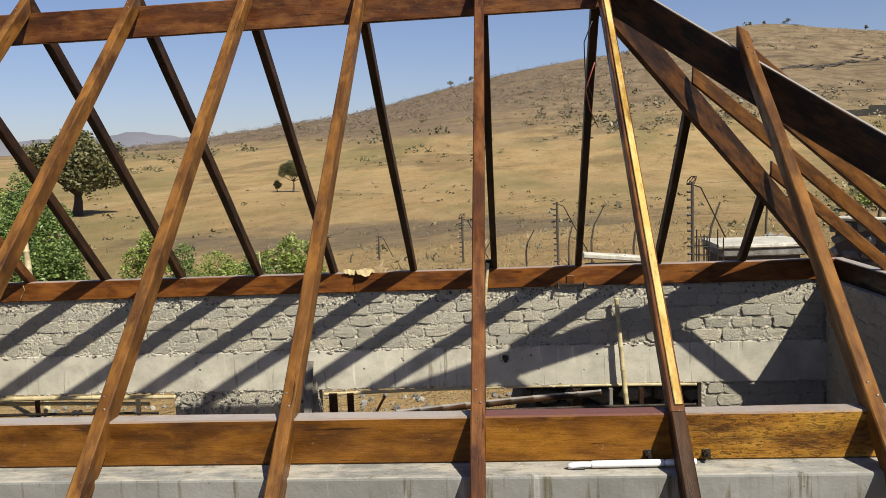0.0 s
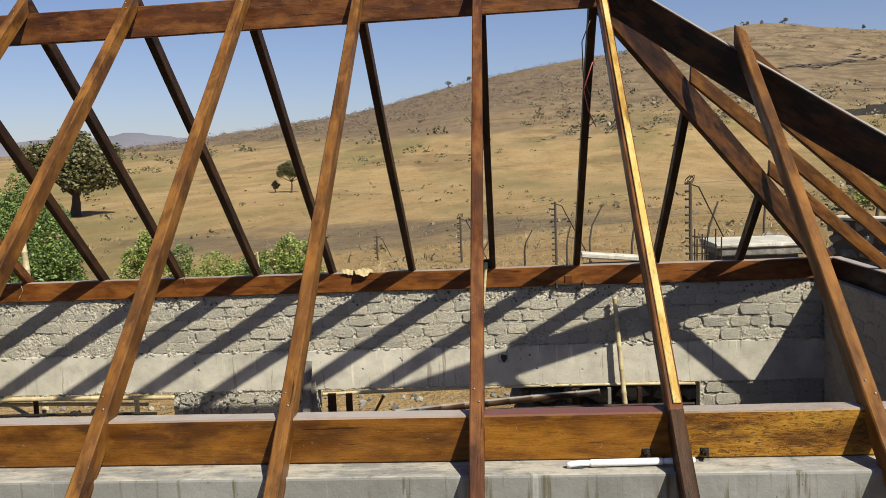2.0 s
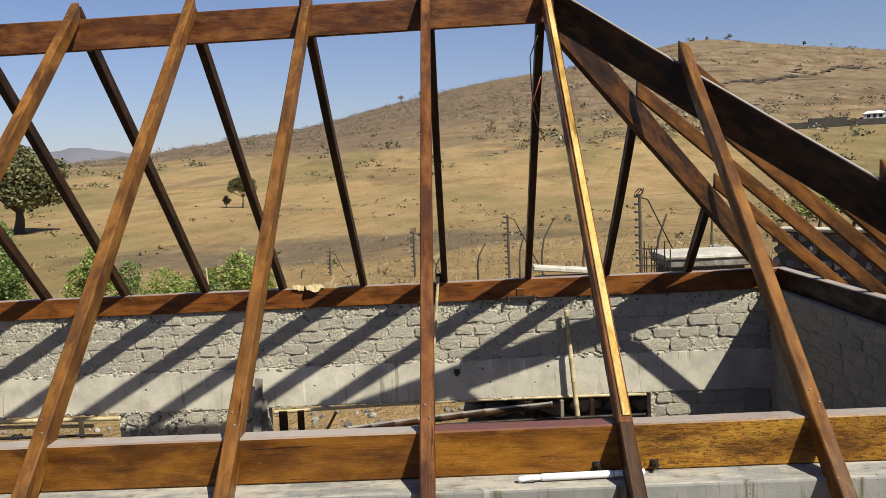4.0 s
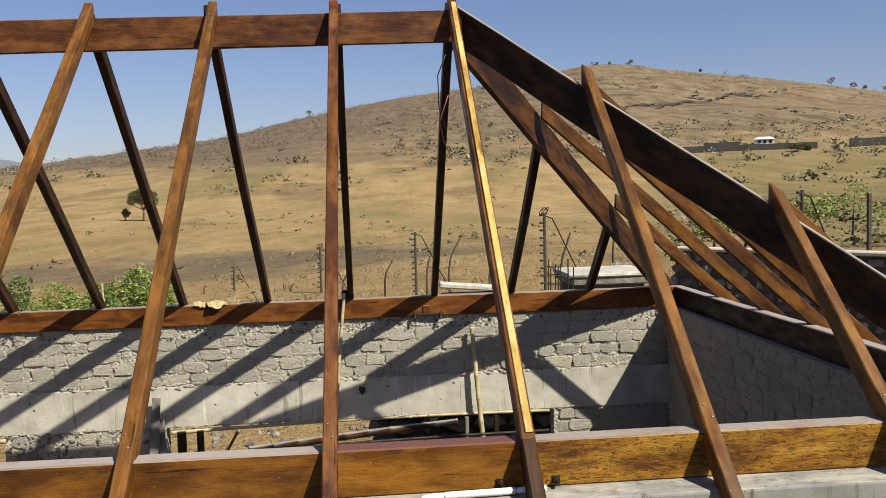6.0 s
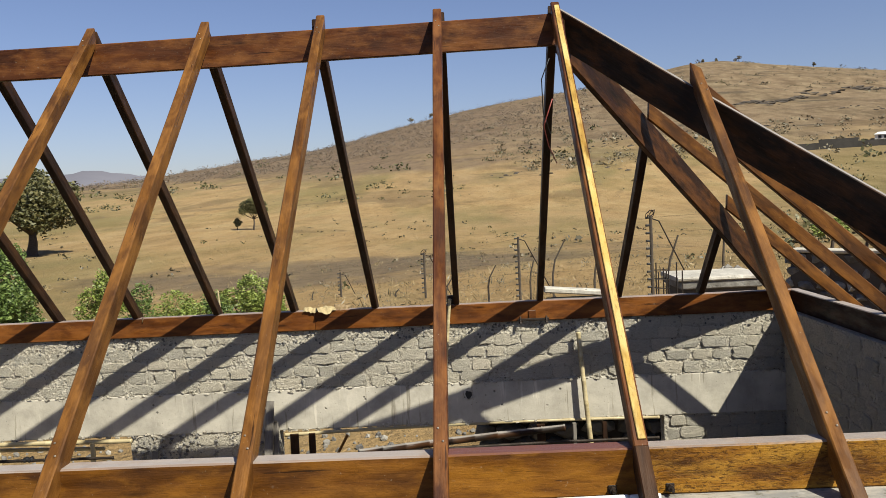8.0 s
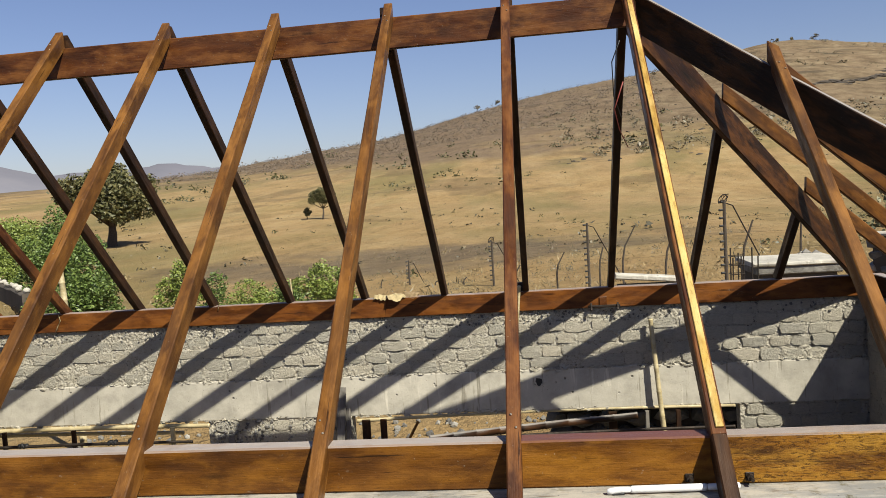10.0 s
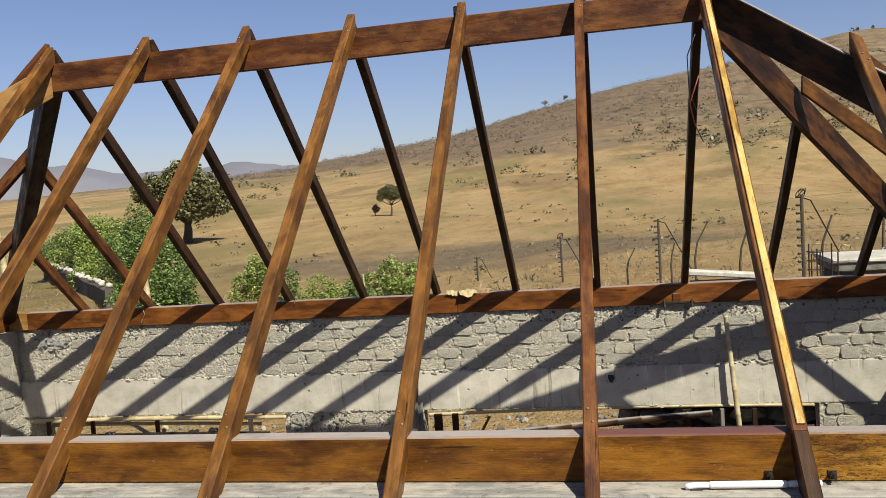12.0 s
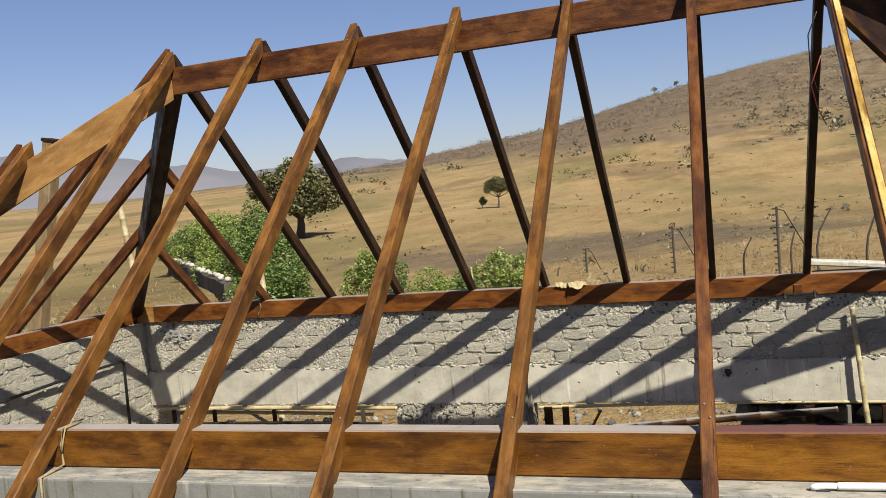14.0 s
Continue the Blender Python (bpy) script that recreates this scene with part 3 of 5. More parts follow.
v, f = rough_sheet((OPEN_A[1], FAR_FACE + 0.008, 0.9), (1, 0, 0), (0, 0, 1), OPEN_B[0] - OPEN_A[1], LINTEL0 - 0.9, (0, -1, 0), 0.012, 0.025, 5)
sheet_object("mortar_face", v, f, MORTAR, wall_north, (0, -1, 0), "rough squeezed mortar")
v, f = rough_sheet((OPEN_B[1], FAR_FACE + 0.008, 0.9), (1, 0, 0), (0, 0, 1), X1 - 0.2 - OPEN_B[1], LINTEL0 - 0.9, (0, -1, 0), 0.012, 0.025, 6)
sheet_object("mortar_face", v, f, MORTAR, wall_north, (0, -1, 0), "rough squeezed mortar")

# south wall: ring beam with its ledge outside the plate
RING_Y = -0.28
part("ring_beam", box_bm(X0 - 0.18, X1 + 0.18, RING_Y, 0.0, WALL_TOP - 0.3, WALL_TOP, 0.012, 2), CONCRETE_RING, wall_south, "smooth grey cast concrete ring beam")
part("masonry", box_bm(X0, X1, RING_Y + 0.03, -0.02, 0.2, WALL_TOP - 0.3), MORTAR, wall_south)
# end walls
for w, xa, xb, face, side in ((wall_east, X1 - 0.2, X1, X1 - 0.185, -1), (wall_west, X0, X0 + 0.2, X0 + 0.185, 1)):
    part("core", box_bm(xa + (0.02 if side < 0 else 0), xb - (0.02 if side > 0 else 0), 0.0, FAR_FACE + 0.02, 0.2, WALL_TOP), MORTAR, w)
    v, f = rough_sheet((face - side * 0.008, 0.0, 0.9), (0, 1, 0), (0, 0, 1), FAR_FACE, WALL_TOP - 0.9, (side, 0, 0), 0.009, 0.03, 11 + side)
    sheet_object("mortar_face", v, f, MORTAR, w, (side, 0, 0), "rough squeezed mortar")

floor_bm = box_bm(X0 + 0.2, X1 - 0.2, 0.0, FAR_FACE, 0.1, 0.8)
tagged(link_mesh("floor", floor_bm, DIRT), "bare earth and sand floor inside the walls", "floor", kind="structure")

# ---- roof timbers ----
PITCH = 0.905
RW, RD = 0.066, 0.112


def front_z(y):
    return 3.07 + PITCH * (y - Y0 - 0.1)


def back_z(y):
    return 3.07 + PITCH * (Y1 - 0.1 - y)


TOP_Z = front_z(RIDGE_Y)
CUT = 0.9
# where each rear rafter crosses the eaves and meets the ridge: they were set out by eye
REAR_X = [(-0.015, -0.01), (0.878, 0.915), (1.798, 1.798), (2.66, 2.675), (3.575, 3.555), (4.465, 4.52), (5.412, 5.385)]
for i in range(7):
    mat = WOOD_RED if i >= 5 else WOOD_RAFTER
    lab = "reddish stained wooden rafter, notched over the wall beam" if i == 5 else ("stained rafter with a bright yellow strip along its upper edge" if i == 6 else "brown stained wooden rafter leaning from wall beam to ridge")
    y_low = -0.75 if i < 6 else -0.1
    r = timber("rafter", (S * i, y_low, front_z(y_low)), (S * i, RIDGE_Y - 0.012, front_z(RIDGE_Y - 0.012)), RW, RD, mat, lab, "rafter", "front common rafters", cut0=0.0, cut1=CUT * 0.9, seed=i, nails=() if i == 6 else (0.98, 4.55))
    if i == 6:
        L = (r.matrix_basis.inverted() @ Vector((S * i, RIDGE_Y, front_z(RIDGE_Y)))).x
        bm = beam_bm(L - 0.06, 0.036, 0.012, seed=61, bevel=0.003)
        bm.transform(Matrix.Translation((0.03, -0.008, RD / 2 + 0.005)))
        part("top_strip", bm, WOOD_YELLOW, r, "bright yellow unstained strip")
        bm = beam_bm(0.88, RW, RD + 0.004, seed=62)
        bm.transform(Matrix.Translation((-0.883, 0, 0)))
        part("foot", bm, WOOD_DARK, r, "blackened rafter foot")
    foot_x, top_x = REAR_X[i]
    # near-black wood holds the shade of the rear rafters' undersides
    timber("rafter", (foot_x, Y1 + 0.6, back_z(Y1 + 0.6)), (top_x, RIDGE_Y + 0.03, back_z(RIDGE_Y + 0.03)), RW, RD, WOOD_DARK, "wooden rafter on the far roof slope, painted dark for shade", "rafter", "rear common rafters", cut1=CUT * 0.9, seed=20 + i)

ridge = timber("ridge_beam", (-0.06, RIDGE_Y, TOP_Z - 0.205), (5.42, RIDGE_Y, TOP_Z - 0.145), 0.05, 0.24, WOOD_RED, "deep brown stained ridge board with a black knot", "beam", seed=40)

# hips
E_R, E_L = Vector((5.4, RIDGE_Y, 0)), Vector((0, RIDGE_Y, 0))


def hip(end, cx, cy, mat, label, seed, drop=0.155, foot_z=2.965, thick=0.055, lead=0.03):
    """A deep hip board from the ridge end over a wall corner."""
    top = Vector((end.x, end.y, TOP_Z - drop))
    foot = Vector((cx, cy, foot_z))
    d = (foot - top).normalized()
    return timber("hip_rafter", foot + d * 0.7, top + d * lead, thick, 0.25, mat, label, "rafter", "hip rafters", seed=seed, cut1=0.6, bow=0.01)


CORNERS = {"se": (XH, Y0 + 0.06), "ne": (XH, Y1 - 0.06), "sw": (X0 + 0.06, Y0 + 0.06), "nw": (X0 + 0.06, Y1 - 0.06)}
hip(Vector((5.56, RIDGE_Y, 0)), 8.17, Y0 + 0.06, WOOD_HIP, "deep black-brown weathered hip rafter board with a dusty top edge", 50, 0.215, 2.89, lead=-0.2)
# this hip's shade is part of its wood colour
hip(E_R, *CORNERS["ne"], WOOD_HIP_SHADE, "deep brown stained hip rafter board", 51)
hip(E_L, *CORNERS["sw"], WOOD_PALE, "deep pale unstained hip rafter board in the sun", 52, 0.21, 2.9)
# shaded inner side of this hip, put into the wood colour
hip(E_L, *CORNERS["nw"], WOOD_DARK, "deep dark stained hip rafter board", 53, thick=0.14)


def jack_front(x, end, cx, seed, mat, back=False, tip=0.05):
    """A short rafter from the plate up to the hip, with its tip above it."""
    f = abs(x - end.x) / abs(cx - end.x)
    y_top = RIDGE_Y + (RIDGE_Y - (Y0 + 0.06)) * f * (1 if back else -1)
    if back:
        p0, p1 = (x, Y1 + 0.6, back_z(Y1 + 0.6)), (x, y_top + 0.03, back_z(y_top + 0.03))
    else:
        p0, p1 = (x, -0.75, front_z(-0.75)), (x, y_top + tip, front_z(y_top + tip))
    timber("jack_rafter", p0, p1, RW, RD, mat, "rear-slope jack rafter meeting the hip" if back else "brown stained jack rafter meeting the hip", "rafter", "jack rafters", cut1=CUT * 0.9, seed=seed, nails=() if back else (0.98, (Vector(p1) - Vector(p0)).length - 0.2), cheek=(1.35 if x > 3 else -1.35))


for n_, x in enumerate((6.27, 7.17)):
    jack_front(x, Vector((5.56, RIDGE_Y, 0)), 8.17, 60 + n_, WOOD_RAFTER)
    # rear jacks here take the shade-dark wood too
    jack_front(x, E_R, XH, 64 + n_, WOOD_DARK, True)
for n_, x in enumerate((-0.93, -1.82)):
    jack_front(x, E_L, X0 + 0.06, 70 + n_, WOOD_RAFTER)
    jack_front(x, E_L, X0 + 0.06, 74 + n_, WOOD_RED, True)


def end_rafter(y, side, seed, start=0.0, reach=XH, short=0.0, lift=0.02):
    """A rafter of the end slopes, from the hip line down over the end beam."""
    xe, xc = (5.4 + start, reach) if side > 0 else (0.0, X0 + 0.06)
    run = abs(y - RIDGE_Y) / (RIDGE_Y - Y0 - 0.06)
    x_top = xe + (xc - xe) * run + side * 0.03 + short
    if side > 0:
        z_ridge, slope = TOP_Z + lift, (TOP_Z + lift - 3.2) / 2.66
        z = lambda x: z_ridge - slope * (x - 5.4)
    else:
        slope = (TOP_Z + 0.05 - 3.16) / abs(xc - xe)
        z = lambda x: 3.16 + slope * abs(xc - x)
    x_low = xc + side * 0.6
    z_low = z(x_low) if side > 0 else 3.16 - slope * 0.6
    timber("end_rafter", (x_low, y, z_low), (x_top, y, z(x_top)), RW, RD, WOOD_ENDS if side > 0 else WOOD_RED, "orange-brown stained rafter of the hipped roof end" if side > 0 else "brown stained rafter of the hipped roof end", "rafter", "end rafters", cut1=0.8, seed=seed)


for n_, (y, short) in enumerate(((1.05, 0.0), (2.0, 0.0), (2.62, 0.3))):
    end_rafter(y, 1, 80 + n_, 0.16, 8.17, short, 0.05)
for n_, y in enumerate((3.5, 4.47)):
    end_rafter(y, 1, 83 + n_, short=0.1)
for n_, y in enumerate((RIDGE_Y - 1.8, RIDGE_Y - 0.9, RIDGE_Y, RIDGE_Y + 0.9, RIDGE_Y + 1.8)):
    end_rafter(y, -1, 90 + n_)

# wall plates
plate = empty("wall_beam", "heavy orange-brown stained timber beam bolted along the near wall", "beam", "wall beams")


def plate_piece(parent, p0, p1, mat, seed, label=""):
    bm = beam_bm((Vector(p1) - Vector(p0)).length, PLATE_T, PLATE_H, seed=seed, bevel=0.008, bow=0.006)
    ob = part("timber_length", bm, mat, parent, label)
    ob.matrix_basis = along(p0, p1)


ZC = PLATE_Z - PLATE_H / 2
plate_piece(plate, (X0, Y0 + PLATE_T / 2, ZC), (4.5, Y0 + PLATE_T / 2, ZC), WOOD_PLATE, 100)
plate_piece(plate, (4.504, Y0 + PLATE_T / 2, ZC), (5.42, Y0 + PLATE_T / 2, ZC), WOOD_PRIMED, 101, "length with a red-primed top")
plate_piece(plate, (5.424, Y0 + PLATE_T / 2, ZC), (X1, Y0 + PLATE_T / 2, ZC), WOOD_GOLD, 102, "golden rough-sawn length")
plate = empty("wall_beam", "russet stained timber beam along the far block wall", "beam", "wall beams")
plate_piece(plate, (X0, Y1 - PLATE_T / 2, ZC), (-2.575, Y1 - PLATE_T / 2, ZC), WOOD_PALE, 106, "short pale unstained end length")
plate_piece(plate, (-2.571, Y1 - PLATE_T / 2, ZC), (2.9, Y1 - PLATE_T / 2, ZC), WOOD_FARPLATE, 103)
plate_piece(plate, (2.904, Y1 - PLATE_T / 2, ZC), (X1, Y1 - PLATE_T / 2, ZC), WOOD_FARPLATE, 104)
# the east beam's shade is in its colour; the west one keeps the russet
for x, lab, mat in ((X1 - PLATE_T / 2, "stained timber beam on the shaded end wall, its shade painted in", WOOD_END_SHADE), (X0 + PLATE_T / 2, "stained timber beam on the sunlit end wall", WOOD_FARPLATE)):
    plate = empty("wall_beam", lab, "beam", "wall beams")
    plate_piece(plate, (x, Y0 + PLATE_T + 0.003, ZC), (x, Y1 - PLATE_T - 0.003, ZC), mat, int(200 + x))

# ---- cement blocks of the walls ----
def block_mesh(seed):
    """A crumbled cement block, one metre on each side, to be scaled: a rounded, uneven face on a plain body."""
    rng = random.Random(seed)
    bm = bmesh.new()
    ring = [(-0.5, -0.34), (-0.4, -0.5), (0.0, -0.52), (0.4, -0.5), (0.5, -0.34), (0.51, 0.05), (0.5, 0.36), (0.41, 0.5), (0.02, 0.51), (-0.41, 0.5), (-0.5, 0.35), (-0.51, 0.0)]
    jit = [(rng.uniform(-0.05, 0.05), rng.uniform(-0.09, 0.09)) for _ in ring]
    rows = []
    for y, k in ((0.5, 1.0), (-0.3, 1.0), (-0.45, 0.93)):
        rows.append([bm.verts.new(((x + a) * k, y + rng.uniform(-0.05, 0.05) * (y < 0), (z + b) * k)) for (x, z), (a, b) in zip(ring, jit)])
    for p, q in zip(rows, rows[1:]):
        for j in range(12):
            bm.faces.new((p[j], p[(j + 1) % 12], q[(j + 1) % 12], q[j]))
    mid = bm.verts.new((rng.uniform(-0.15, 0.15), -0.48, rng.uniform(-0.12, 0.12)))
    for j in range(12):
        bm.faces.new((rows[-1][j], rows[-1][(j + 1) % 12], mid))
    bmesh.ops.recalc_face_normals(bm, faces=bm.faces)
    me = bpy.data.meshes.new("block")
    bm.to_mesh(me)
    bm.free()
    me.materials.append(BLOCK)
    return me


BLOCKS = [block_mesh(300 + i) for i in range(14)]


def lay_blocks(wall, u0, u1, z0, courses, place, face_turn, seed, length=0.29, height=0.135, skip=None, sink=lambda u: 0.0):
    """Courses of blocks along a wall; place(u, z, out) gives the centre of a block's face."""
    rng = random.Random(seed)
    for c in range(courses):
        u = u0 - rng.uniform(0, length)
        z = z0 + c * height
        while u < u1:
            w = length * rng.uniform(0.6, 1.15)
            a, b = max(u, u0), min(u + w, u1)
            u += w
            if b - a < 0.09 or rng.random() < 0.03 or (skip and skip((a + b) / 2, z)):
                continue
            ob = new("block", rng.choice(BLOCKS))
            ob.parent = wall
            out = rng.uniform(0.002, 0.018) - sink((a + b) / 2)
            h = height * rng.uniform(0.72, 0.95)
            m = place((a + b) / 2, z + height / 2 + rng.uniform(-0.008, 0.008), out) @ pose(0, 0, 0, rng.uniform(-3, 3), rng.uniform(-3.5, 3.5), face_turn + rng.uniform(-2, 2))
            ob.matrix_basis = m @ Matrix.Diagonal((b - a - rng.uniform(0.005, 0.045), 0.06, h, 1))


lay_blocks(wall_north, X0 + 0.2, X1 - 0.2, LINTEL1 + 0.005, 5, lambda u, z, o: pose(u, FAR_FACE + 0.037 - o, z), 0, 1, height=0.131,
           skip=lambda u, z: z > 2.6 and noise.noise((u * 0.8, 3, 0)) > -0.05, sink=lambda u: 0.006 * smooth(1.6, 0.4, u))
lay_blocks(wall_north, OPEN_B[1] + 0.02, X1 - 0.2, 0.98, 5, lambda u, z, o: pose(u, FAR_FACE + 0.03 - o, z), 0, 2, height=0.135)
lay_blocks(wall_north, OPEN_A[1] + 0.02, OPEN_B[0] - 0.02, 1.11, 4, lambda u, z, o: pose(u, FAR_FACE + 0.036 - o, z), 0, 3, height=0.135)
lay_blocks(wall_east, 0.05, FAR_FACE - 0.02, 1.3, 11, lambda u, z, o: pose(X1 - 0.185 + 0.03 - o, u, z), -90, 4, height=0.134, sink=lambda u: 0.006)
lay_blocks(wall_west, 0.05, FAR_FACE - 0.02, 1.3, 11, lambda u, z, o: pose(X0 + 0.185 - 0.03 + o, u, z), 90, 5, height=0.134, sink=lambda u: 0.004)


def smear(name, x0, x1, z0, z1, seed, mat, label):
    """A thin ragged patch of slurry dried on the inner face of the far wall."""
    step = 0.012
    nu, nv = int((x1 - x0) / step), int((z1 - z0) / step)
    bm = bmesh.new()
    grid = {}

    def corner(i, j):
        if (i, j) not in grid:
            x, z = x0 + i * step, z0 + j * step
            grid[i, j] = bm.verts.new((x, FAR_FACE - 0.03 - 0.006 * noise.noise((x * 30, z * 30, seed)), z))
        return grid[i, j]

    for i in range(nu):
        for j in range(nv):
            u, v = 2 * (i + 0.5) / nu - 1, 2 * (j + 0.5) / nv - 1
            if noise.fractal((i * step * 14, j * step * 20, seed), 1.0, 2.0, 4) > 0.9 * (u * u + v * v) - 0.3:
                bm.faces.new((corner(i, j), corner(i + 1, j), corner(i + 1, j + 1), corner(i, j + 1)))
    bmesh.ops.solidify(bm, geom=bm.faces[:], thickness=0.022)
    bmesh.ops.recalc_face_normals(bm, faces=bm.faces)
    part(name, bm, mat, wall_north, label)


smear("lime_smear", -2.6, -1.95, 2.48, 2.74, 3.0, LIME, "white lime slurry smeared on the blocks")


def pebbles(name, parent, x0, x1, y, z0, z1, count, seed, size=0.012):
    """Loose aggregate showing in the mortar under the beam."""
    rng = random.Random(seed)
    bm = bmesh.new()
    for _ in range(count):
        x = rng.uniform(x0, x1)
        if noise.noise((x * 0.8, 3, 0)) < -0.1 and rng.random() < 0.7:
            continue
        c = Vector((x, y + rng.uniform(-0.004, 0.006), rng.uniform(z0, z1)))
        r = size * rng.uniform(0.5, 1.5)
        res = bmesh.ops.create_icosphere(bm, subdivisions=1, radius=r, matrix=Matrix.Translation(c))
        for v in res["verts"]:
            v.co += Vector((rng.uniform(-1, 1), rng.uniform(-1, 1), rng.uniform(-1, 1))) * r * 0.3
    ob = part(name, bm, STONE, parent, "grey stone aggregate in mortar")
    ob["kind"] = "stuff"


pebbles("aggregate", wall_north, X0 + 0.3, X1 - 0.3, FAR_FACE + 0.006, 2.62, 2.77, 520, 7, 0.012)
pebbles("aggregate", wall_north, OPEN_A[1], OPEN_B[0], FAR_FACE, 1.35, 1.66, 260, 8, 0.016)

def crumbs(x0, x1, z, count, seed):
    """Ragged concrete crumbs along an edge of the lintel band."""
    rng = random.Random(seed)
    bm = bmesh.new()
    for _ in range(count):
        c = Vector((rng.uniform(x0, x1), FAR_FACE + rng.uniform(-0.008, 0.008), z + rng.gauss(0, 0.012)))
        r = rng.uniform(0.008, 0.024)
        m = Matrix.Translation(c) @ Matrix.Diagonal((rng.uniform(1, 2.4), 0.7, 0.8, 1))
        res = bmesh.ops.create_icosphere(bm, subdivisions=1, radius=r, matrix=m)
        for v in res["verts"]:
            v.co += Vector((rng.uniform(-1, 1), rng.uniform(-1, 1), rng.uniform(-1, 1))) * r * 0.35
    ob = part("crumbs", bm, MORTAR, wall_north, "ragged crumbs of set concrete")
    ob["kind"] = "stuff"


crumbs(X0 + 0.2, X1 - 0.2, LINTEL1, 420, 41)
crumbs(X0 + 0.2, X1 - 0.2, LINTEL0 + 0.005, 260, 42)

# vertical pour joints and the conduit hole in the lintel band
hole = tube_bm([(4.56, FAR_FACE - 0.014, 1.985), (4.56, FAR_FACE + 0.05, 1.985)], 0.066, 7, caps=False)
tube_bm([(4.56, FAR_FACE - 0.014, 1.985), (4.56, FAR_FACE - 0.013, 1.985)], [0.066, 0.046], 7, hole, caps=False)
hole_rng = random.Random(77)
for v in hole.verts:
    v.co += Vector((hole_rng.uniform(-0.012, 0.02), 0, hole_rng.uniform(-0.014, 0.01)))
part("conduit_hole", hole, CONCRETE, wall_north, "round conduit hole in the lintel")
# black disc near the lintel face, standing in for the hole's inner shade
part("hole_plug", tube_bm([(4.56, FAR_FACE - 0.009, 1.985), (4.56, FAR_FACE + 0.02, 1.985)], 0.054, 6), BLACK, wall_north, "black disc painted as the shade inside the hole")

# ---- poles and frames under the lintel ----
bamboo_pole((-2.62, 5.49, 1.615), (0.74, 5.49, 1.62), 0.03, "cream bamboo pole laid level across the opening", seed=1)
bamboo_pole((-2.5, 5.76, 1.5), (0.3, 5.76, 1.47), 0.026, "cream bamboo pole behind the opening", seed=2)
bamboo_pole((-2.4, 5.3, 1.47), (0.6, 5.3, 1.49), 0.02, "dark tarred pole across the opening", material=STEEL, name="dark_pole", seed=3)
bamboo_pole((-2.7, 5.25, 1.415), (0.1, 5.25, 1.4), 0.018, "dark tarred pole across the opening", material=STEEL, name="dark_pole", seed=4)
for i, x in enumerate((-2.36, -1.75, -0.88, 0.33)):
    timber("upright_stud", (x, 5.42, 0.8), (x, 5.42, 1.63), 0.045, 0.045, WOOD_DARK if i != 3 else BAMBOO, "short dark upright carrying the poles" if i != 3 else "short bamboo upright carrying the poles", "stud", "uprights under the lintel", up=(0, 1, 0), seed=400 + i)
for i, (x, z) in enumerate(((-2.2, 1.48), (-1.45, 1.49), (-0.35, 1.5), (-1.95, 1.6), (-0.1, 1.52))):
    bm = bmesh.new()
    for k in range(4):
        res = bmesh.ops.create_icosphere(bm, subdivisions=2, radius=0.03, matrix=Matrix.Translation((k * 0.025 - 0.04, 0, 0.008 * (k % 2))))
    for v in bm.verts:
        v.co *= 1 + 0.25 * noise.noise(v.co * 40 + Vector((i, 0, 0)))
    ob = link_mesh("rope_lashing", bm, BLACK)
    ob.location = (x, 5.31, z)
    tagged(ob, "black rope lashing knotted round the poles", "rope", "rope lashings")
bamboo_pole((2.5, 5.5, 1.615), (6.65, 5.5, 1.65), 0.02, "thin cream bamboo pole under the lintel", seed=5)
bamboo_pole((3.35, 5.28, 1.44), (5.6, 5.4, 1.6), 0.045, "charred black pole lying aslant", material=WOOD_HIP, name="charred_pole", seed=6)
bamboo_pole((2.5, 5.2, 1.40), (6.6, 5.3, 1.48), 0.02, "dark pole across the opening", material=STEEL, name="dark_pole", seed=16)
for i, (x, w) in enumerate(((2.6, 0.09), (2.8, 0.07), (5.35, 0.09), (5.72, 0.04), (6.05, 0.05))):
    timber("upright_stud", (x, 5.47, 0.8), (x, 5.47, 1.63), w, 0.05, WOOD_DARK if i != 3 else WOOD_GREY, "short dark timber upright in the opening", "stud", "uprights under the lintel", up=(0, 1, 0), seed=410 + i)
timber("loose_stick", (3.0, 5.45, 1.25), (3.2, 5.45, 1.6), 0.03, 0.02, WOOD_PALE, "short pale stick leaning in the opening", "stick", up=(0, 1, 0), seed=420)
bamboo_pole((5.945, 5.42, 0.8), (5.8, 5.45, 2.63), 0.03, "upright bamboo pole leaning near the far wall", seed=7)
bamboo_pole((4.2, 5.4, 0.8), (4.41, 5.45, 3.06), 0.022, "thin pale bamboo pole tied to the far beam", seed=8)
timber("loose_board", (2.28, 5.28, 0.8), (2.36, 5.44, 2.02), 0.09, 0.025, WOOD_GREY, "grey weathered board leaning on the wall", "board", up=(0, 1, 0.2), seed=422)
timber("loose_board", (2.42, 5.3, 0.8), (2.4, 5.46, 1.78), 0.06, 0.03, WOOD_GREY, "grey weathered board leaning on the wall", "board", up=(0.3, 1, 0.2), seed=423)
timber("loose_board", (0.98, 5.35, 0.8), (1.02, 5.46, 1.5), 0.07, 0.03, WOOD_GREY, "short grey board leaning on the pier", "board", up=(0, 1, 0.2), seed=424)
# bent rod on the sunlit end wall
rod = tube_bm([(0, 1.9, 2.33), (0.01, 3.02, 2.37), (0.015, 3.91, 2.39), (0.0, 4.93, 2.385), (0.0, 4.97, 2.37), (0.0, 4.985, 2.33), (0.0, 4.97, 1.45)], 0.018, 8)
ob = link_mesh("bent_pipe", rod, BLACK, smooth=True)
ob.location = (X0 + 0.24, 0, 0)
tagged(ob, "black bent pipe fixed across the sunlit end wall", "pipe")

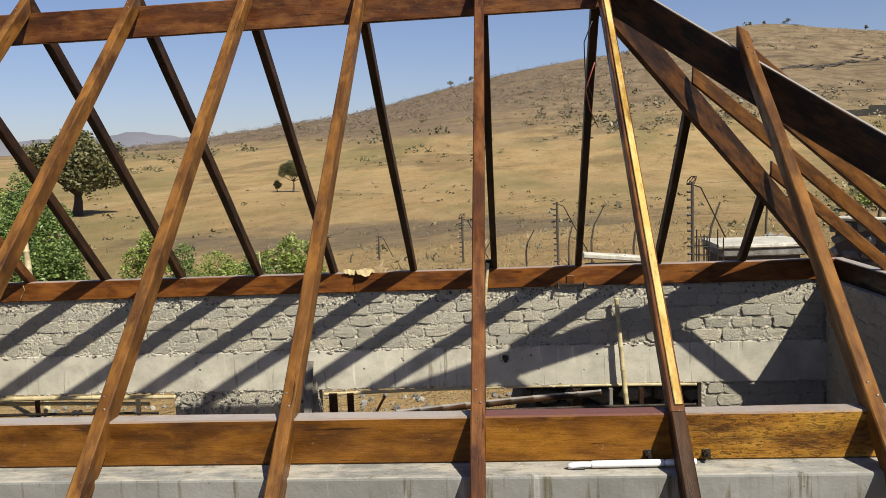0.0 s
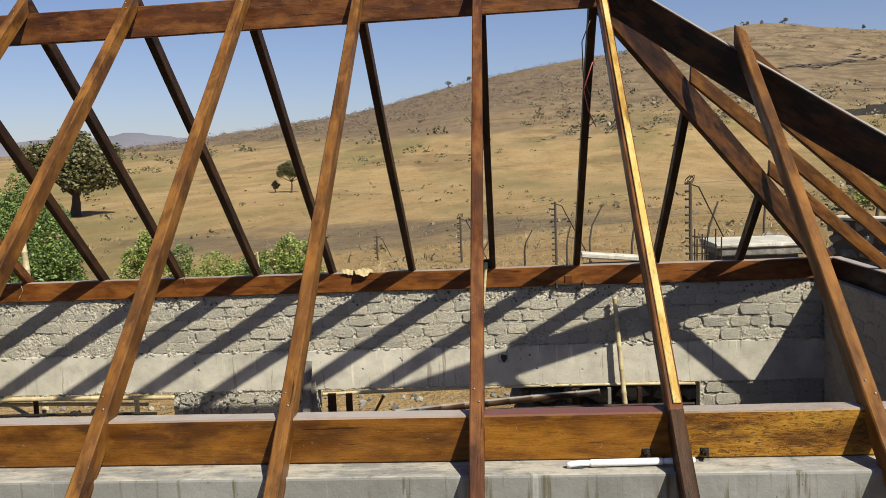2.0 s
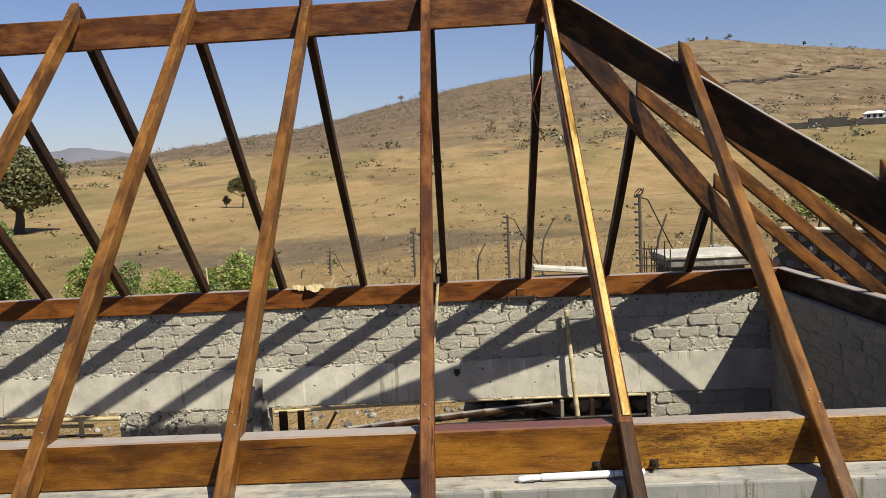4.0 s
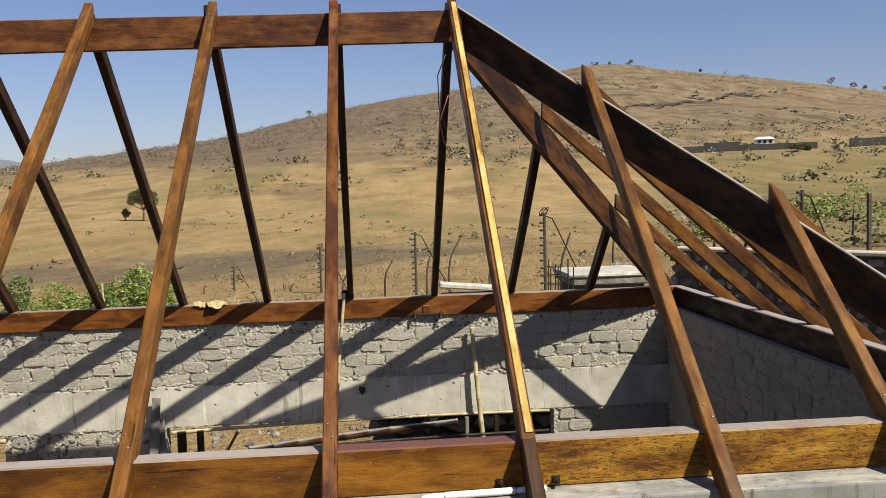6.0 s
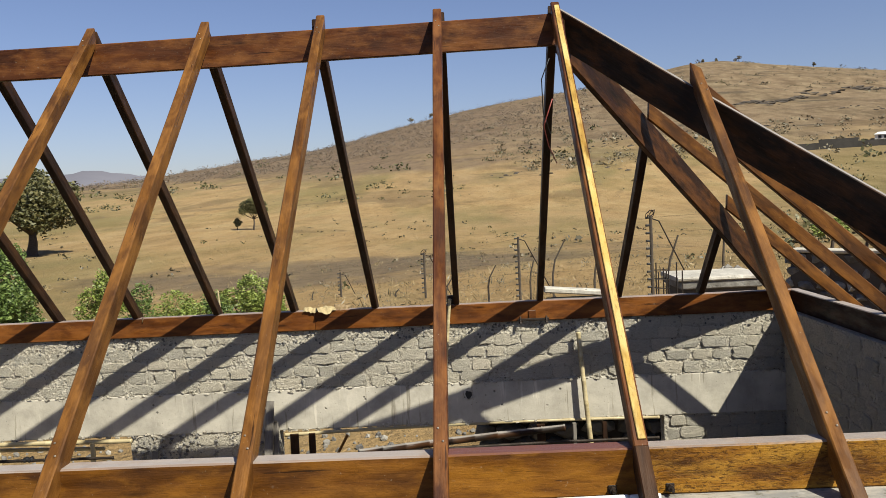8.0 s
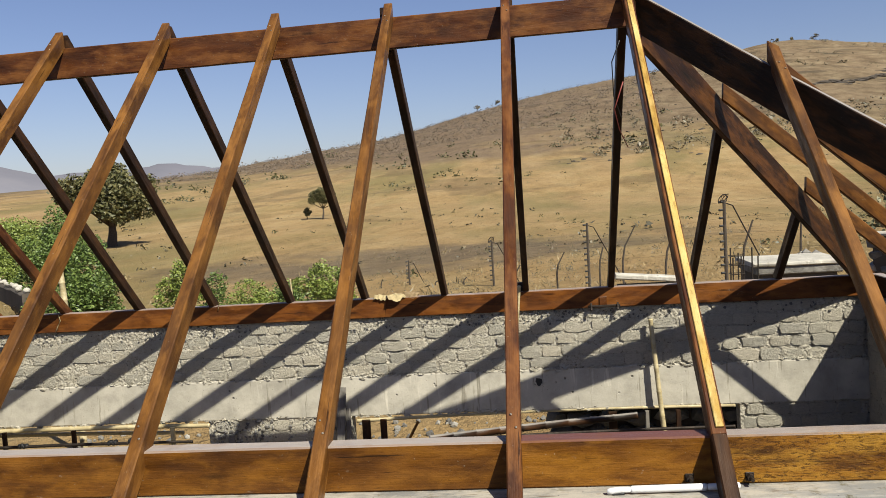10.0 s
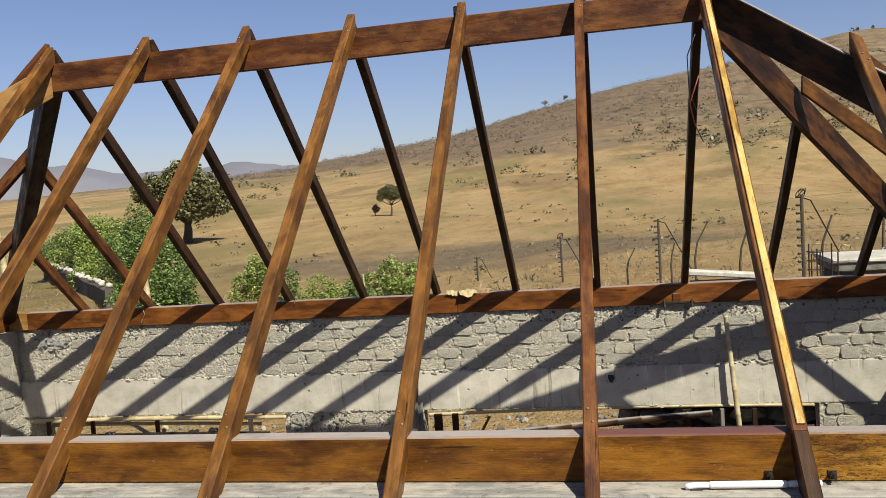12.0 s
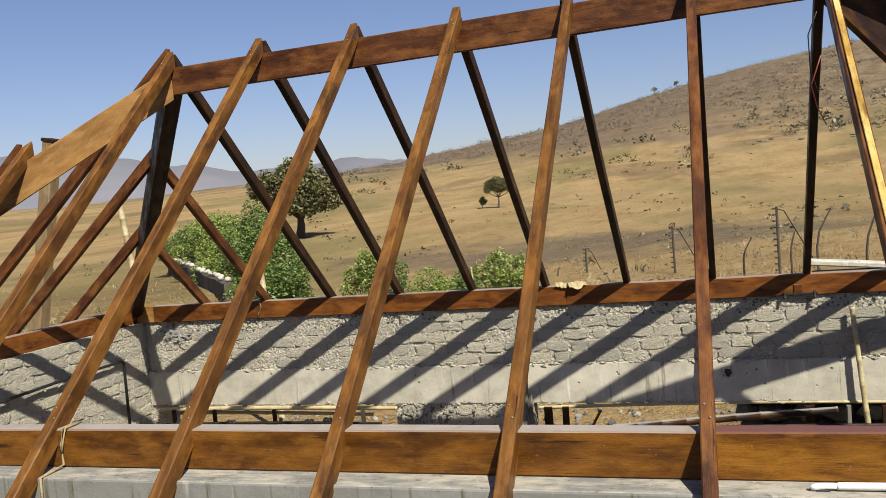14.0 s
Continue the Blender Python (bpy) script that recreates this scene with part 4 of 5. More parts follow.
# ---- small things on the timbers ----
def caulk_tube():
    e = empty("sealant_gun", "white plastic tube tool lying on the ring beam ledge", "tool", at=pose(4.9, -0.2, WALL_TOP + 0.021, 0, 0, 2))
    part("barrel", tube_bm([(0.1, 0, 0), (0.11, 0, 0), (0.42, 0, 0.0), (0.43, 0, 0)], [0.012, 0.0165, 0.0165, 0.014], 12), PLASTIC, e, smooth=True)
    nozzle = part("nozzle", tube_bm([(0, 0, -0.006), (0.02, 0, -0.004), (0.06, 0, 0), (0.11, 0, 0)], [0.012, 0.015, 0.014, 0.012], 10), PLASTIC, e, "white tip", smooth=True)
    part("sleeve", tube_bm([(0.43, 0, 0), (0.44, 0, 0), (0.56, 0, 0.002), (0.57, 0, 0.002)], [0.011, 0.0145, 0.0145, 0.012], 12), PLASTIC, e, smooth=True)
    part("trigger", box_bm(0.02, 0.075, -0.012, 0.012, -0.021, -0.012, 0.002), BLACK, nozzle, "black trigger")


caulk_tube()


def bolt(x, y, z, turn=0):
    """A bolt with plate washer and nut on the beam's face."""
    e = empty("beam_bolt", "rusty bolt with a square washer on the timber beam", "bolt", "beam bolts", at=pose(x, y, z, 0, 0, turn))
    part("washer", box_bm(-0.019, 0.019, -0.006, 0.0, -0.019, 0.019, 0.002), STEEL, e)
    nut = part("nut", tube_bm([(0, -0.03, 0), (0, -0.006, 0)], 0.016, 6), STEEL, e)
    part("thread", tube_bm([(0, -0.06, 0), (0, -0.02, 0)], 0.008, 8), STEEL, nut)


bolt(5.27, Y0, 2.815)
bolt(5.53, Y0, 2.815)


def strap(x, z, y, w=0.34):
    """A steel strap under the far beam, with a bolt at each end."""
    e = empty("beam_strap", "rusty steel strap with two bolts under the far beam", "bracket", "beam straps", at=pose(x, y, z))
    part("bar", box_bm(-w / 2, w / 2, -0.022, 0.0, -0.012, 0.012, 0.003), STEEL, e)
    for sx in (-1, 1):
        bolt_ = part("bolt", tube_bm([(sx * w * 0.42, -0.045, -0.045), (sx * w * 0.42, -0.02, 0.035)], 0.011, 8), STEEL, e)
        part("nut", tube_bm([(sx * w * 0.42, -0.044, -0.04), (sx * w * 0.42, -0.038, -0.022)], 0.018, 6), STEEL, bolt_)
    part("shim", box_bm(-0.05, 0.03, -0.012, 0.0, 0.012, 0.1, 0.003), WOOD_FARPLATE, e)


strap(5.32, 2.8, Y1 - PLATE_T)


def crumpled(name, size, seed, mat):
    bm = bmesh.new()
    bmesh.ops.create_grid(bm, x_segments=16, y_segments=10, size=0.5)
    for v in bm.verts:
        x, y = v.co.x * size[0], v.co.y * size[1]
        z = size[2] * (0.55 + noise.noise((x * 9, y * 9, seed)) + 1.1 * noise.noise((x * 31, y * 31, seed)))
        if y < -size[1] * 0.2:
            z -= (-size[1] * 0.2 - y) * 1.3 * max(0, 1 - abs(x) * 6)
        v.co = (x, y, z)
    bmesh.ops.solidify(bm, geom=bm.faces[:], thickness=0.003)
    return link_mesh(name, bm, mat)


scrap = crumpled("crumpled_paper", (0.16, 0.13, 0.02), 8, CLOTH)
scrap.location = (2.86, Y1 - 0.07, PLATE_Z + 0.016)
tagged(scrap, "small torn paper scrap lying on the far beam", "paper")
scrap = crumpled("crumpled_paper", (0.16, 0.12, 0.035), 12, WOOD_TAN)
scrap.location = (3.2, Y1 - 0.05, PLATE_Z + 0.014)
tagged(scrap, "small brown paper scrap lying on the far beam", "paper")
rag = crumpled("crumpled_paper", (0.2, 0.15, 0.018), 3, CLOTH)
rag.matrix_basis = pose(3.02, Y1 - 0.09, PLATE_Z + 0.016, 0, 0, 24)
tagged(rag, "crumpled yellowish paper scrap lying on the far beam", "paper")


def twine(points, label, mat=TWINE, radius=0.006, name="twine", group=""):
    ob = link_mesh(name, tube_bm(points, radius, 6), mat, smooth=True)
    return tagged(ob, label, "string" if mat is TWINE else "wire", group)


yf = Y1 - PLATE_T - 0.008
twine([(-0.98, Y1, 3.01), (-0.98, yf, 3.01), (-0.96, yf, 2.92), (-1.0, yf, 2.85), (-1.03, yf, 2.79)], "pale twine tied over the far beam", group="twine ties")
twine([(0.98, Y1, 3.02), (0.99, yf - 0.02, 3.05), (0.97, yf, 2.99), (0.96, yf, 2.95)], "pale twine tied over the far beam", group="twine ties")
twine([(0.98, 0.02, 3.012), (0.985, Y0 - 0.012, 3.01), (0.955, Y0 - 0.012, 2.92), (0.965, Y0 - 0.012, 2.8), (0.965, -0.2, 2.79), (0.965, -0.292, 2.785), (0.955, -0.295, 2.6)], "pale twine hanging over the near beam", group="twine ties", radius=0.008)
twine([(1.0, 0.02, 3.012), (1.005, Y0 - 0.012, 3.012), (0.975, Y0 - 0.014, 2.93), (0.97, Y0 - 0.022, 2.88)], "pale twine hanging over the near beam", group="twine ties", radius=0.006)
twine([(5.34, RIDGE_Y - 0.03, 5.2), (5.28, RIDGE_Y + 0.02, 5.05), (5.29, RIDGE_Y + 0.1, 4.8), (5.36, RIDGE_Y + 0.3, 4.65)], "dark thin wire hanging from the ridge", BLACK, 0.0045, "hanging_wire")
twine([(5.36, RIDGE_Y + 0.05, 4.9), (5.29, RIDGE_Y + 0.1, 4.7), (5.33, RIDGE_Y + 0.2, 4.55), (5.42, RIDGE_Y + 0.5, 4.42)], "red thin wire hanging by the rear rafter", WIRE_RED, 0.0045, "hanging_wire")
bracket = link_mesh("beam_clamp", box_bm(-0.05, 0.05, -0.03, 0.03, 0, 0.1, 0.008), STEEL)
bracket.location = (4.43, Y1 - 0.06, PLATE_Z)
tagged(bracket, "dark steel clamp at the foot of a rear rafter", "bracket")


def ground_at(az, el, r0=12.0):
    """The first point of the land along a bearing that rises to an elevation."""
    r = r0
    while r < 1000:
        x, y = at_bearing(az, r)
        if math.degrees(math.atan2(land(x, y) - EYE_Z, r)) >= el:
            break
        r *= 1.004
    return x, y, land(x, y), r


def on_land(az, r):
    x, y = at_bearing(az, r)
    return Vector((x, y, land(x, y)))


# ---- beyond the far wall ----
def stones_along(name, parent, p0, p1, height, seed, thick=0.3):
    """A rubble wall: rounded irregular stones bedded in courses."""
    rng = random.Random(seed)
    a, b = Vector(p0), Vector(p1)
    d = (b - a).normalized()
    nrm = d.cross(Vector((0, 0, 1)))
    length = (b - a).length
    bm = bmesh.new()
    z = 0.0
    while z < height:
        u = rng.uniform(-0.2, 0)
        h = rng.uniform(0.16, 0.26)
        while u < length:
            w = rng.uniform(0.18, 0.42)
            c = a + d * (u + w / 2) + Vector((0, 0, z + h / 2)) + nrm * rng.uniform(-0.03, 0.03)
            m = Matrix.Translation(c) @ Matrix((d, nrm, Vector((0, 0, 1)))).transposed().to_4x4() @ Matrix.Diagonal((w * 0.56, thick * 0.6, h * 0.58, 1))
            res = bmesh.ops.create_icosphere(bm, subdivisions=1, radius=1, matrix=m)
            for v in res["verts"]:
                v.co += Vector((rng.uniform(-1, 1), rng.uniform(-1, 1), rng.uniform(-1, 1))) * 0.035
            u += w
        z += h
    ob = part(name, bm, STONE, parent)
    ob["kind"] = "stuff"
    return ob


annex = empty("annex_wall", "low unfinished stone wall capped with pale concrete", "wall", kind="structure")
for xa, xb, ya, top, dip in ((5.82, 6.95, 9.5, 2.70, 6), (6.98, 8.0, 9.7, 2.42, 0), (4.3, 5.3, 9.3, 2.52, 3)):
    part("masonry", box_bm(xa, xb, ya + 0.03, ya + 0.2, 0.3, top - 0.06 - dip * 0.018), STONE_DARK, annex)
    v, f = rough_sheet((xa, ya + 0.02, 1.6), (1, 0, 0), (0, 0, 1), xb - xa, top - 1.66 - dip * 0.018, (0, -1, 0), 0.02, 0.05, xa)
    sheet_object("rubble_face", v, f, STONE, annex, (0, -1, 0))
    cap = beam_bm(xb - xa + 0.06, 0.26, 0.085, seed=int(xa * 10), bevel=0.018, bow=0.06, steps=22)
    cap.transform(Matrix.Translation((xa - 0.03, ya + 0.11, top - 0.03)) @ pose(0, 0, 0, 0, dip, 0))
    part("capping", cap, CONCRETE_WHITE, annex, "pale concrete capping")
annex = empty("annex_slab", "unfinished pale concrete roof slab on dark block walls", "slab", kind="structure")
part("masonry", box_bm(8.15, 9.3, 10.2, 11.4, 0.3, 2.5), STONE_DARK, annex)
cap = beam_bm(1.42, 1.3, 0.07, seed=77, bevel=0.02, bow=0.03, steps=10)
cap.transform(Matrix.Translation((8.0, 10.75, 2.67)))
part("slab", cap, CONCRETE_WHITE, annex, "cracked pale concrete slab")
part("slab_edge", box_bm(8.05, 9.38, 10.14, 11.38, 2.5, 2.635, 0.02), STONE, annex, "broken dark slab edge")
# reinforcement cage
cage = empty("rebar_cage", "rusty reinforcing bars standing out of the annex wall", "rebar", at=pose(7.6, 9.74, 2.3))
for i, (dx, dy) in enumerate(((0, 0), (0.16, 0), (0, 0.16), (0.16, 0.16), (0.08, 0.0), (0.3, 0.05), (0.4, 0.1))):
    part("bar", tube_bm([(dx, dy, 0), (dx + 0.01, dy, 0.55 + 0.07 * (i % 3))], 0.011, 6), STEEL, cage)
for i in range(4):
    z = 0.15 + 0.14 * i
    part("stirrup", tube_bm([(-0.02, -0.02, z), (0.18, -0.02, z), (0.18, 0.18, z), (-0.02, 0.18, z), (-0.02, -0.02, z)], 0.007, 5), STEEL, cage)

yard = empty("stone_wall", "low dark rubble wall shaded behind the opening", "wall", kind="structure")
stones_along("stones", yard, (4.75, 6.25, 0.6), (7.2, 6.2, 0.6), 1.25, 25)
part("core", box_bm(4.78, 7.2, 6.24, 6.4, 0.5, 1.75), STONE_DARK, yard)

boundary = empty("stone_wall", "dark rubble stone boundary wall with a grey concrete coping", "wall", kind="structure")
A_, B_ = Vector((10.7, 12.4, 0.4)), Vector((15.4, 7.2, 0.4))
stones_along("stones", boundary, A_, B_, 2.4, 21)
core = beam_bm((B_ - A_).length, 0.2, 2.5, seed=6, bevel=0.02)
core_ob = part("core", core, STONE_DARK, boundary)
core_ob.matrix_basis = along(A_ + Vector((0, 0, 1.2)), B_ + Vector((0, 0, 1.2)))
cop = beam_bm((B_ - A_).length, 0.36, 0.07, seed=5, bevel=0.02, bow=0.02)
cop_ob = part("coping", cop, CONCRETE, boundary, "grey concrete coping")
cop_ob.matrix_basis = along(A_ + Vector((0, 0, 2.5)), B_ + Vector((0, 0, 2.5)))

# rubble heap and tall square posts near the boundary
rng = random.Random(5)
bm = bmesh.new()
for _ in range(420):
    u, w = rng.gauss(0, 0.8), rng.gauss(0, 0.55)
    h = max(0, 1.75 * math.exp(-(u * u / 1.2 + w * w / 0.6)) * rng.random() ** 0.4)
    c = Vector((9.75 + u, 13.6 + w, 0.8 + h))
    res = bmesh.ops.create_icosphere(bm, subdivisions=1, radius=rng.uniform(0.05, 0.14), matrix=Matrix.Translation(c))
    for v in res["verts"]:
        v.co += Vector((rng.uniform(-1, 1), rng.uniform(-1, 1), rng.uniform(-1, 1))) * 0.03
tagged(link_mesh("rubble_heap", bm, STONE), "heap of pale broken stones beside the boundary wall", "rubble", kind="stuff")

bm = bmesh.new()
for _ in range(330):
    x_, y_ = rng.uniform(-2.4, 7.0), rng.uniform(5.85, 8.6)
    r_ = rng.uniform(0.015, 0.06)
    res = bmesh.ops.create_icosphere(bm, subdivisions=1, radius=r_, matrix=Matrix.Translation((x_, y_, land(x_, y_) + r_ * 0.4)))
    for v in res["verts"]:
        v.co += Vector((rng.uniform(-1, 1), rng.uniform(-1, 1), rng.uniform(-1, 1))) * r_ * 0.3
tagged(link_mesh("building_debris", bm, STONE), "broken stone and mortar debris on the ground outside", "debris", kind="stuff")

# fence: tall posts with insulators and a brace, and bent angle-iron posts
def tall_post(az, el_top, r, seed, brace=1):
    base = on_land(az, r)
    h = EYE_Z + r * math.tan(radians(el_top)) - base.z
    e = empty("fence_post", "grey electric-fence post with dark insulators and a slanting brace", "post", "fence posts", at=Matrix.Translation(base) @ pose(0, 0, 0, 0, 0, 20))
    part("post", tube_bm([(0, 0, -0.2), (0, 0, h * 0.5), (0.01, 0, h)], [0.05, 0.045, 0.04], 8), POST, e)
    n = max(4, int(h / 0.2))
    for i in range(n):
        z = h - 0.06 - i * 0.2
        part("insulator", tube_bm([(-0.14, 0, z), (-0.04, 0, z)], [0.035, 0.03], 6), BLACK, e)
    if brace:
        part("brace", tube_bm([(0.02, 0, h - 0.08), (0.25, 0, h - 0.16), (h * 0.62, 0.1, 0)], 0.018, 6), STEEL, e)
    if seed % 2:
        part("wire_coil", tube_bm([(0.12 * math.cos(t * 0.7), 0.06 * math.sin(t * 1.1), h + 0.04 + 0.1 * math.sin(t * 0.9)) for t in range(20)], 0.012, 5), STEEL, e, "tangled wire")
    return base, h


POSTS = [(-8.9, -4.45, 42), (-3.3, -3.46, 36), (3.0, -2.68, 30), (11.6, -1.65, 23), (27.5, -0.6, 20)]
spots = [tall_post(a, e, r, i) for i, (a, e, r) in enumerate(POSTS)]
rails = empty("fence_wires", "thin steel fence wires strung between the posts", "wire", "fence wires")
for (p, h), (q, g) in zip(spots, spots[1:]):
    for k in range(5):
        za, zb = p.z + h - 0.06 - 0.4 * k, q.z + g - 0.06 - 0.4 * k
        part("wire", tube_bm([(p.x, p.y, za), ((p.x + q.x) / 2, (p.y + q.y) / 2, (za + zb) / 2 - 0.06), (q.x, q.y, zb)], 0.0022, 4, caps=False), STEEL, rails)


def angle_post(az, el_top, r, lean, seed):
    base = on_land(az, r)
    h = EYE_Z + r * math.tan(radians(el_top)) - base.z
    bm = tube_bm([(0, 0, -0.2), (0, 0, h * 0.45), (lean * 0.1, 0, h * 0.68), (lean * 0.5, 0, h)], [0.035, 0.035, 0.032, 0.025], 6)
    ob = link_mesh("angle_post", bm, POST)
    ob.location = base
    tagged(ob, "grey-brown bent angle-iron fence post", "post", "bent fence posts")


for i, (az, el, r, lean) in enumerate(((0.9, -4.5, 31, 0.6), (7.9, -3.4, 26, 0.55), (-5.3, -5.8, 38, 0.3), (5.2, -3.0, 29, 0.9), (-1.9, -5.2, 34, 0.5), (-7.2, -5.9, 40, 0.35), (12.6, -3.0, 24, 0.6), (3.7, -4.3, 31, 0.3), (-10.8, -5.6, 42, 0.2), (16.0, -2.9, 24, 0.1))):
    angle_post(az, el, r, lean, i)
# square concrete posts towards the road
for i, (az, el, r, w) in enumerate(((31.2, -0.9, 26, 0.1), (28.4, -3.1, 24, 0.12), (23.2, -3.3, 21, 0.12), (24.9, -1.2, 30, 0.07))):
    base = on_land(az, r)
    h = EYE_Z + r * math.tan(radians(el)) - base.z
    bm = box_bm(-w / 2, w / 2, -w / 2, w / 2, -0.2, h, 0.012)
    ob = link_mesh("concrete_post", bm, POST)
    ob.location = base
    tagged(ob, "square grey-brown post beyond the boundary wall", "post", "square posts")

# column and bamboo standing west of the house
foot_, head_ = Vector((-5.5, 6.6, 2.67)), Vector((-4.87, 6.6, 5.42))
run_ = (head_ - foot_).normalized()
foot_ -= run_ * 2.3
col = empty("square_column", "pale square timber post with a dark cap, leaning", "column", at=along(foot_, head_, (0, 1, 0)))
len_ = (head_ - foot_).length
part("shaft", beam_bm(len_, 0.2, 0.2, seed=430, bevel=0.012), WOOD_TAN, col)
part("cap", box_bm(len_, len_ + 0.05, -0.115, 0.115, -0.115, 0.115, 0.01), WOOD_DARK, col, "dark weathered cap")
bamboo_pole((-3.15, 6.45, land(-3.1, 6.4)), (-3.55, 6.3, 4.42), 0.05, "pale bamboo pole standing outside the far corner", seed=9)
bamboo_pole((-1.85, 7.3, land(-1.9, 7.2)), (-1.95, 7.25, 3.46), 0.05, "pale bamboo pole standing outside the far wall", seed=10)
bamboo_pole((1.55, 7.0, land(1.5, 7.0)), (1.38, 7.0, 3.12), 0.015, "thin pale stick standing outside the far wall", seed=11, name="stick")

# retaining wall with white stones on top
ret = empty("retaining_wall", "low retaining wall painted shade-dark, topped with a row of white stones", "wall", kind="structure")
pa, pb = Vector((*at_bearing(-35.9, 54), 0)), Vector((*at_bearing(-32.5, 31), 0))
dr = pb - pa
wall_bm = beam_bm(dr.length, 0.3, 2.5, seed=8, bevel=0.05, bow=0.08)
# the dark rock colour stands for shade on the wall's west face
w_ob = part("masonry", wall_bm, STONE_DARK, ret)
w_ob.matrix_basis = along(pa + Vector((0, 0, 0.45)), pb + Vector((0, 0, 0.45)))
rng = random.Random(12)
for i in range(58):
    f = (i + rng.random() * 0.6) / 58
    bm = bmesh.new()
    bmesh.ops.create_icosphere(bm, subdivisions=2, radius=rng.uniform(0.06, 0.13))
    for v in bm.verts:
        v.co *= 1 + 0.35 * noise.noise(v.co * 4 + Vector((i, 0, 0)))
        v.co.z *= 0.75
    st = part("white_stone", bm, CONCRETE_WHITE, ret)
    st.location = pa + dr * f + Vector((rng.uniform(-0.1, 0.1), rng.uniform(-0.1, 0.1), 1.77))


# ---- trees and bushes ----
def tree(name, base, trunk_h, trunk_r, lobes, leaf_mat, leaf, count, label, category="tree", seed=0, group="", limbs=5):
    rng = random.Random(seed)
    e = empty(name, label, category, group, at=Matrix.Translation(base))
    lob = [(Vector(c), Vector(r)) for c, r in lobes]
    bm = tube_bm([(0, 0, -0.3), (0.02, 0, 0.15 * trunk_h), (0.08 * trunk_h, 0, 0.6 * trunk_h), (0.05 * trunk_h, 0.03 * trunk_h, trunk_h * 1.15)], [trunk_r * 1.5, trunk_r * 1.1, trunk_r * 0.9, trunk_r * 0.6], 9)
    start = Vector((0.06 * trunk_h, 0.01, trunk_h * 0.95))
    for i in range(limbs):
        c = lob[i % len(lob)][0]
        tip = c + Vector((rng.uniform(-0.5, 0.5), rng.uniform(-0.5, 0.5), 0)) * trunk_h * 0.4
        tube_bm([start, start.lerp(tip, 0.5) + Vector((0, 0, -0.08 * trunk_h)), tip], [trunk_r * 0.55, trunk_r * 0.35, trunk_r * 0.1], 6, bm)
    part("trunk", bm, BARK, e, smooth=True)
    bm = bmesh.new()
    leaves_bm(bm, crown_points(lob, count, rng), leaf, rng, 0.6)
    part("crown", bm, leaf_mat, e)
    return e


def lobes_dome(width, z0, z1, n, seed, depth=None):
    """Overlapping lobes that fill a dome."""
    rng = random.Random(seed)
    hw, hh = width / 2, z1 - z0
    out = [((0.1 * hw, 0, z1 - hh * 0.26), (hw * 0.45, hw * 0.45, hh * 0.3))]
    for i in range(n):
        a, f = rng.uniform(0, 2 * math.pi), math.sqrt(rng.random()) * 0.75
        rr = hw * rng.uniform(0.28, 0.42)
        rz = min(rr * 0.85, hh * 0.3)
        zz = z0 + rz * 0.8 + (hh - 1.6 * rz) * rng.uniform(0.2, 1.0) * (1 - 0.55 * f * f)
        out.append(((f * hw * math.cos(a), f * (depth or width) / 2 * math.sin(a), zz), (rr, rr, rz)))
    return out


b0 = on_land(-27.5, 110)
top_ = EYE_Z + 110 * math.tan(radians(3.0)) - b0.z
tree("broad_tree", b0, 2.6, 0.55, lobes_dome(11.6, 1.9, top_, 26, 3), LEAF_FIG, 0.27, 23000, "large broad olive-green tree standing alone in the dry field", seed=31, limbs=9)
b0 = on_land(-14.3, 140)
thorn_top = EYE_Z + 140 * math.tan(radians(0.75)) - b0.z
thorn = [((0.2, 0, thorn_top - 0.95), (1.45, 1.4, 0.95)), ((-1.1, 0.2, thorn_top - 1.35), (1.1, 1.1, 0.95)), ((1.4, -0.2, thorn_top - 1.4), (1.0, 1.0, 0.9)), ((-1.6, -0.3, thorn_top - 2.1), (0.7, 0.8, 0.65)), ((0.2, 0.3, thorn_top - 1.9), (1.4, 1.2, 0.8)), ((1.9, 0.2, thorn_top - 2.2), (0.6, 0.6, 0.55))]
tree("thorn_tree", b0, thorn_top * 0.36, 0.15, thorn, LEAF_FIG, 0.12, 8500, "small flat-topped thorn tree in the dry field", seed=32, limbs=6)
b0 = on_land(-15.35, 142)
tree("shrub", b0, 0.5, 0.08, lobes_dome(1.9, 0.2, 1.9, 6, 6), LEAF_FIG, 0.11, 1300, "small olive shrub beside a thorn tree", "shrub", seed=33)
for i, (az, r, w, el, mat, n) in enumerate(((-33.4, 44, 5.4, -0.1, LEAF_BRIGHT, 4200), (-30.5, 35, 3.6, 0.3, LEAF_DEEP, 3000), (-29.4, 28, 3.2, -1.9, LEAF_DEEP, 3400), (-32.0, 40, 3.8, -0.3, LEAF_BRIGHT, 2400), (-34.6, 51, 4.0, -0.6, LEAF_DEEP, 2400))):
    b0 = on_land(az, r)
    tree("leafy_tree", b0, 1.0, 0.13, lobes_dome(w, 0.35, EYE_Z + r * math.tan(radians(el)) - b0.z, 12, 40 + i), mat, 0.058, int(n * 5), "dense fresh-green leafy tree below the house", seed=50 + i, group="leafy trees")
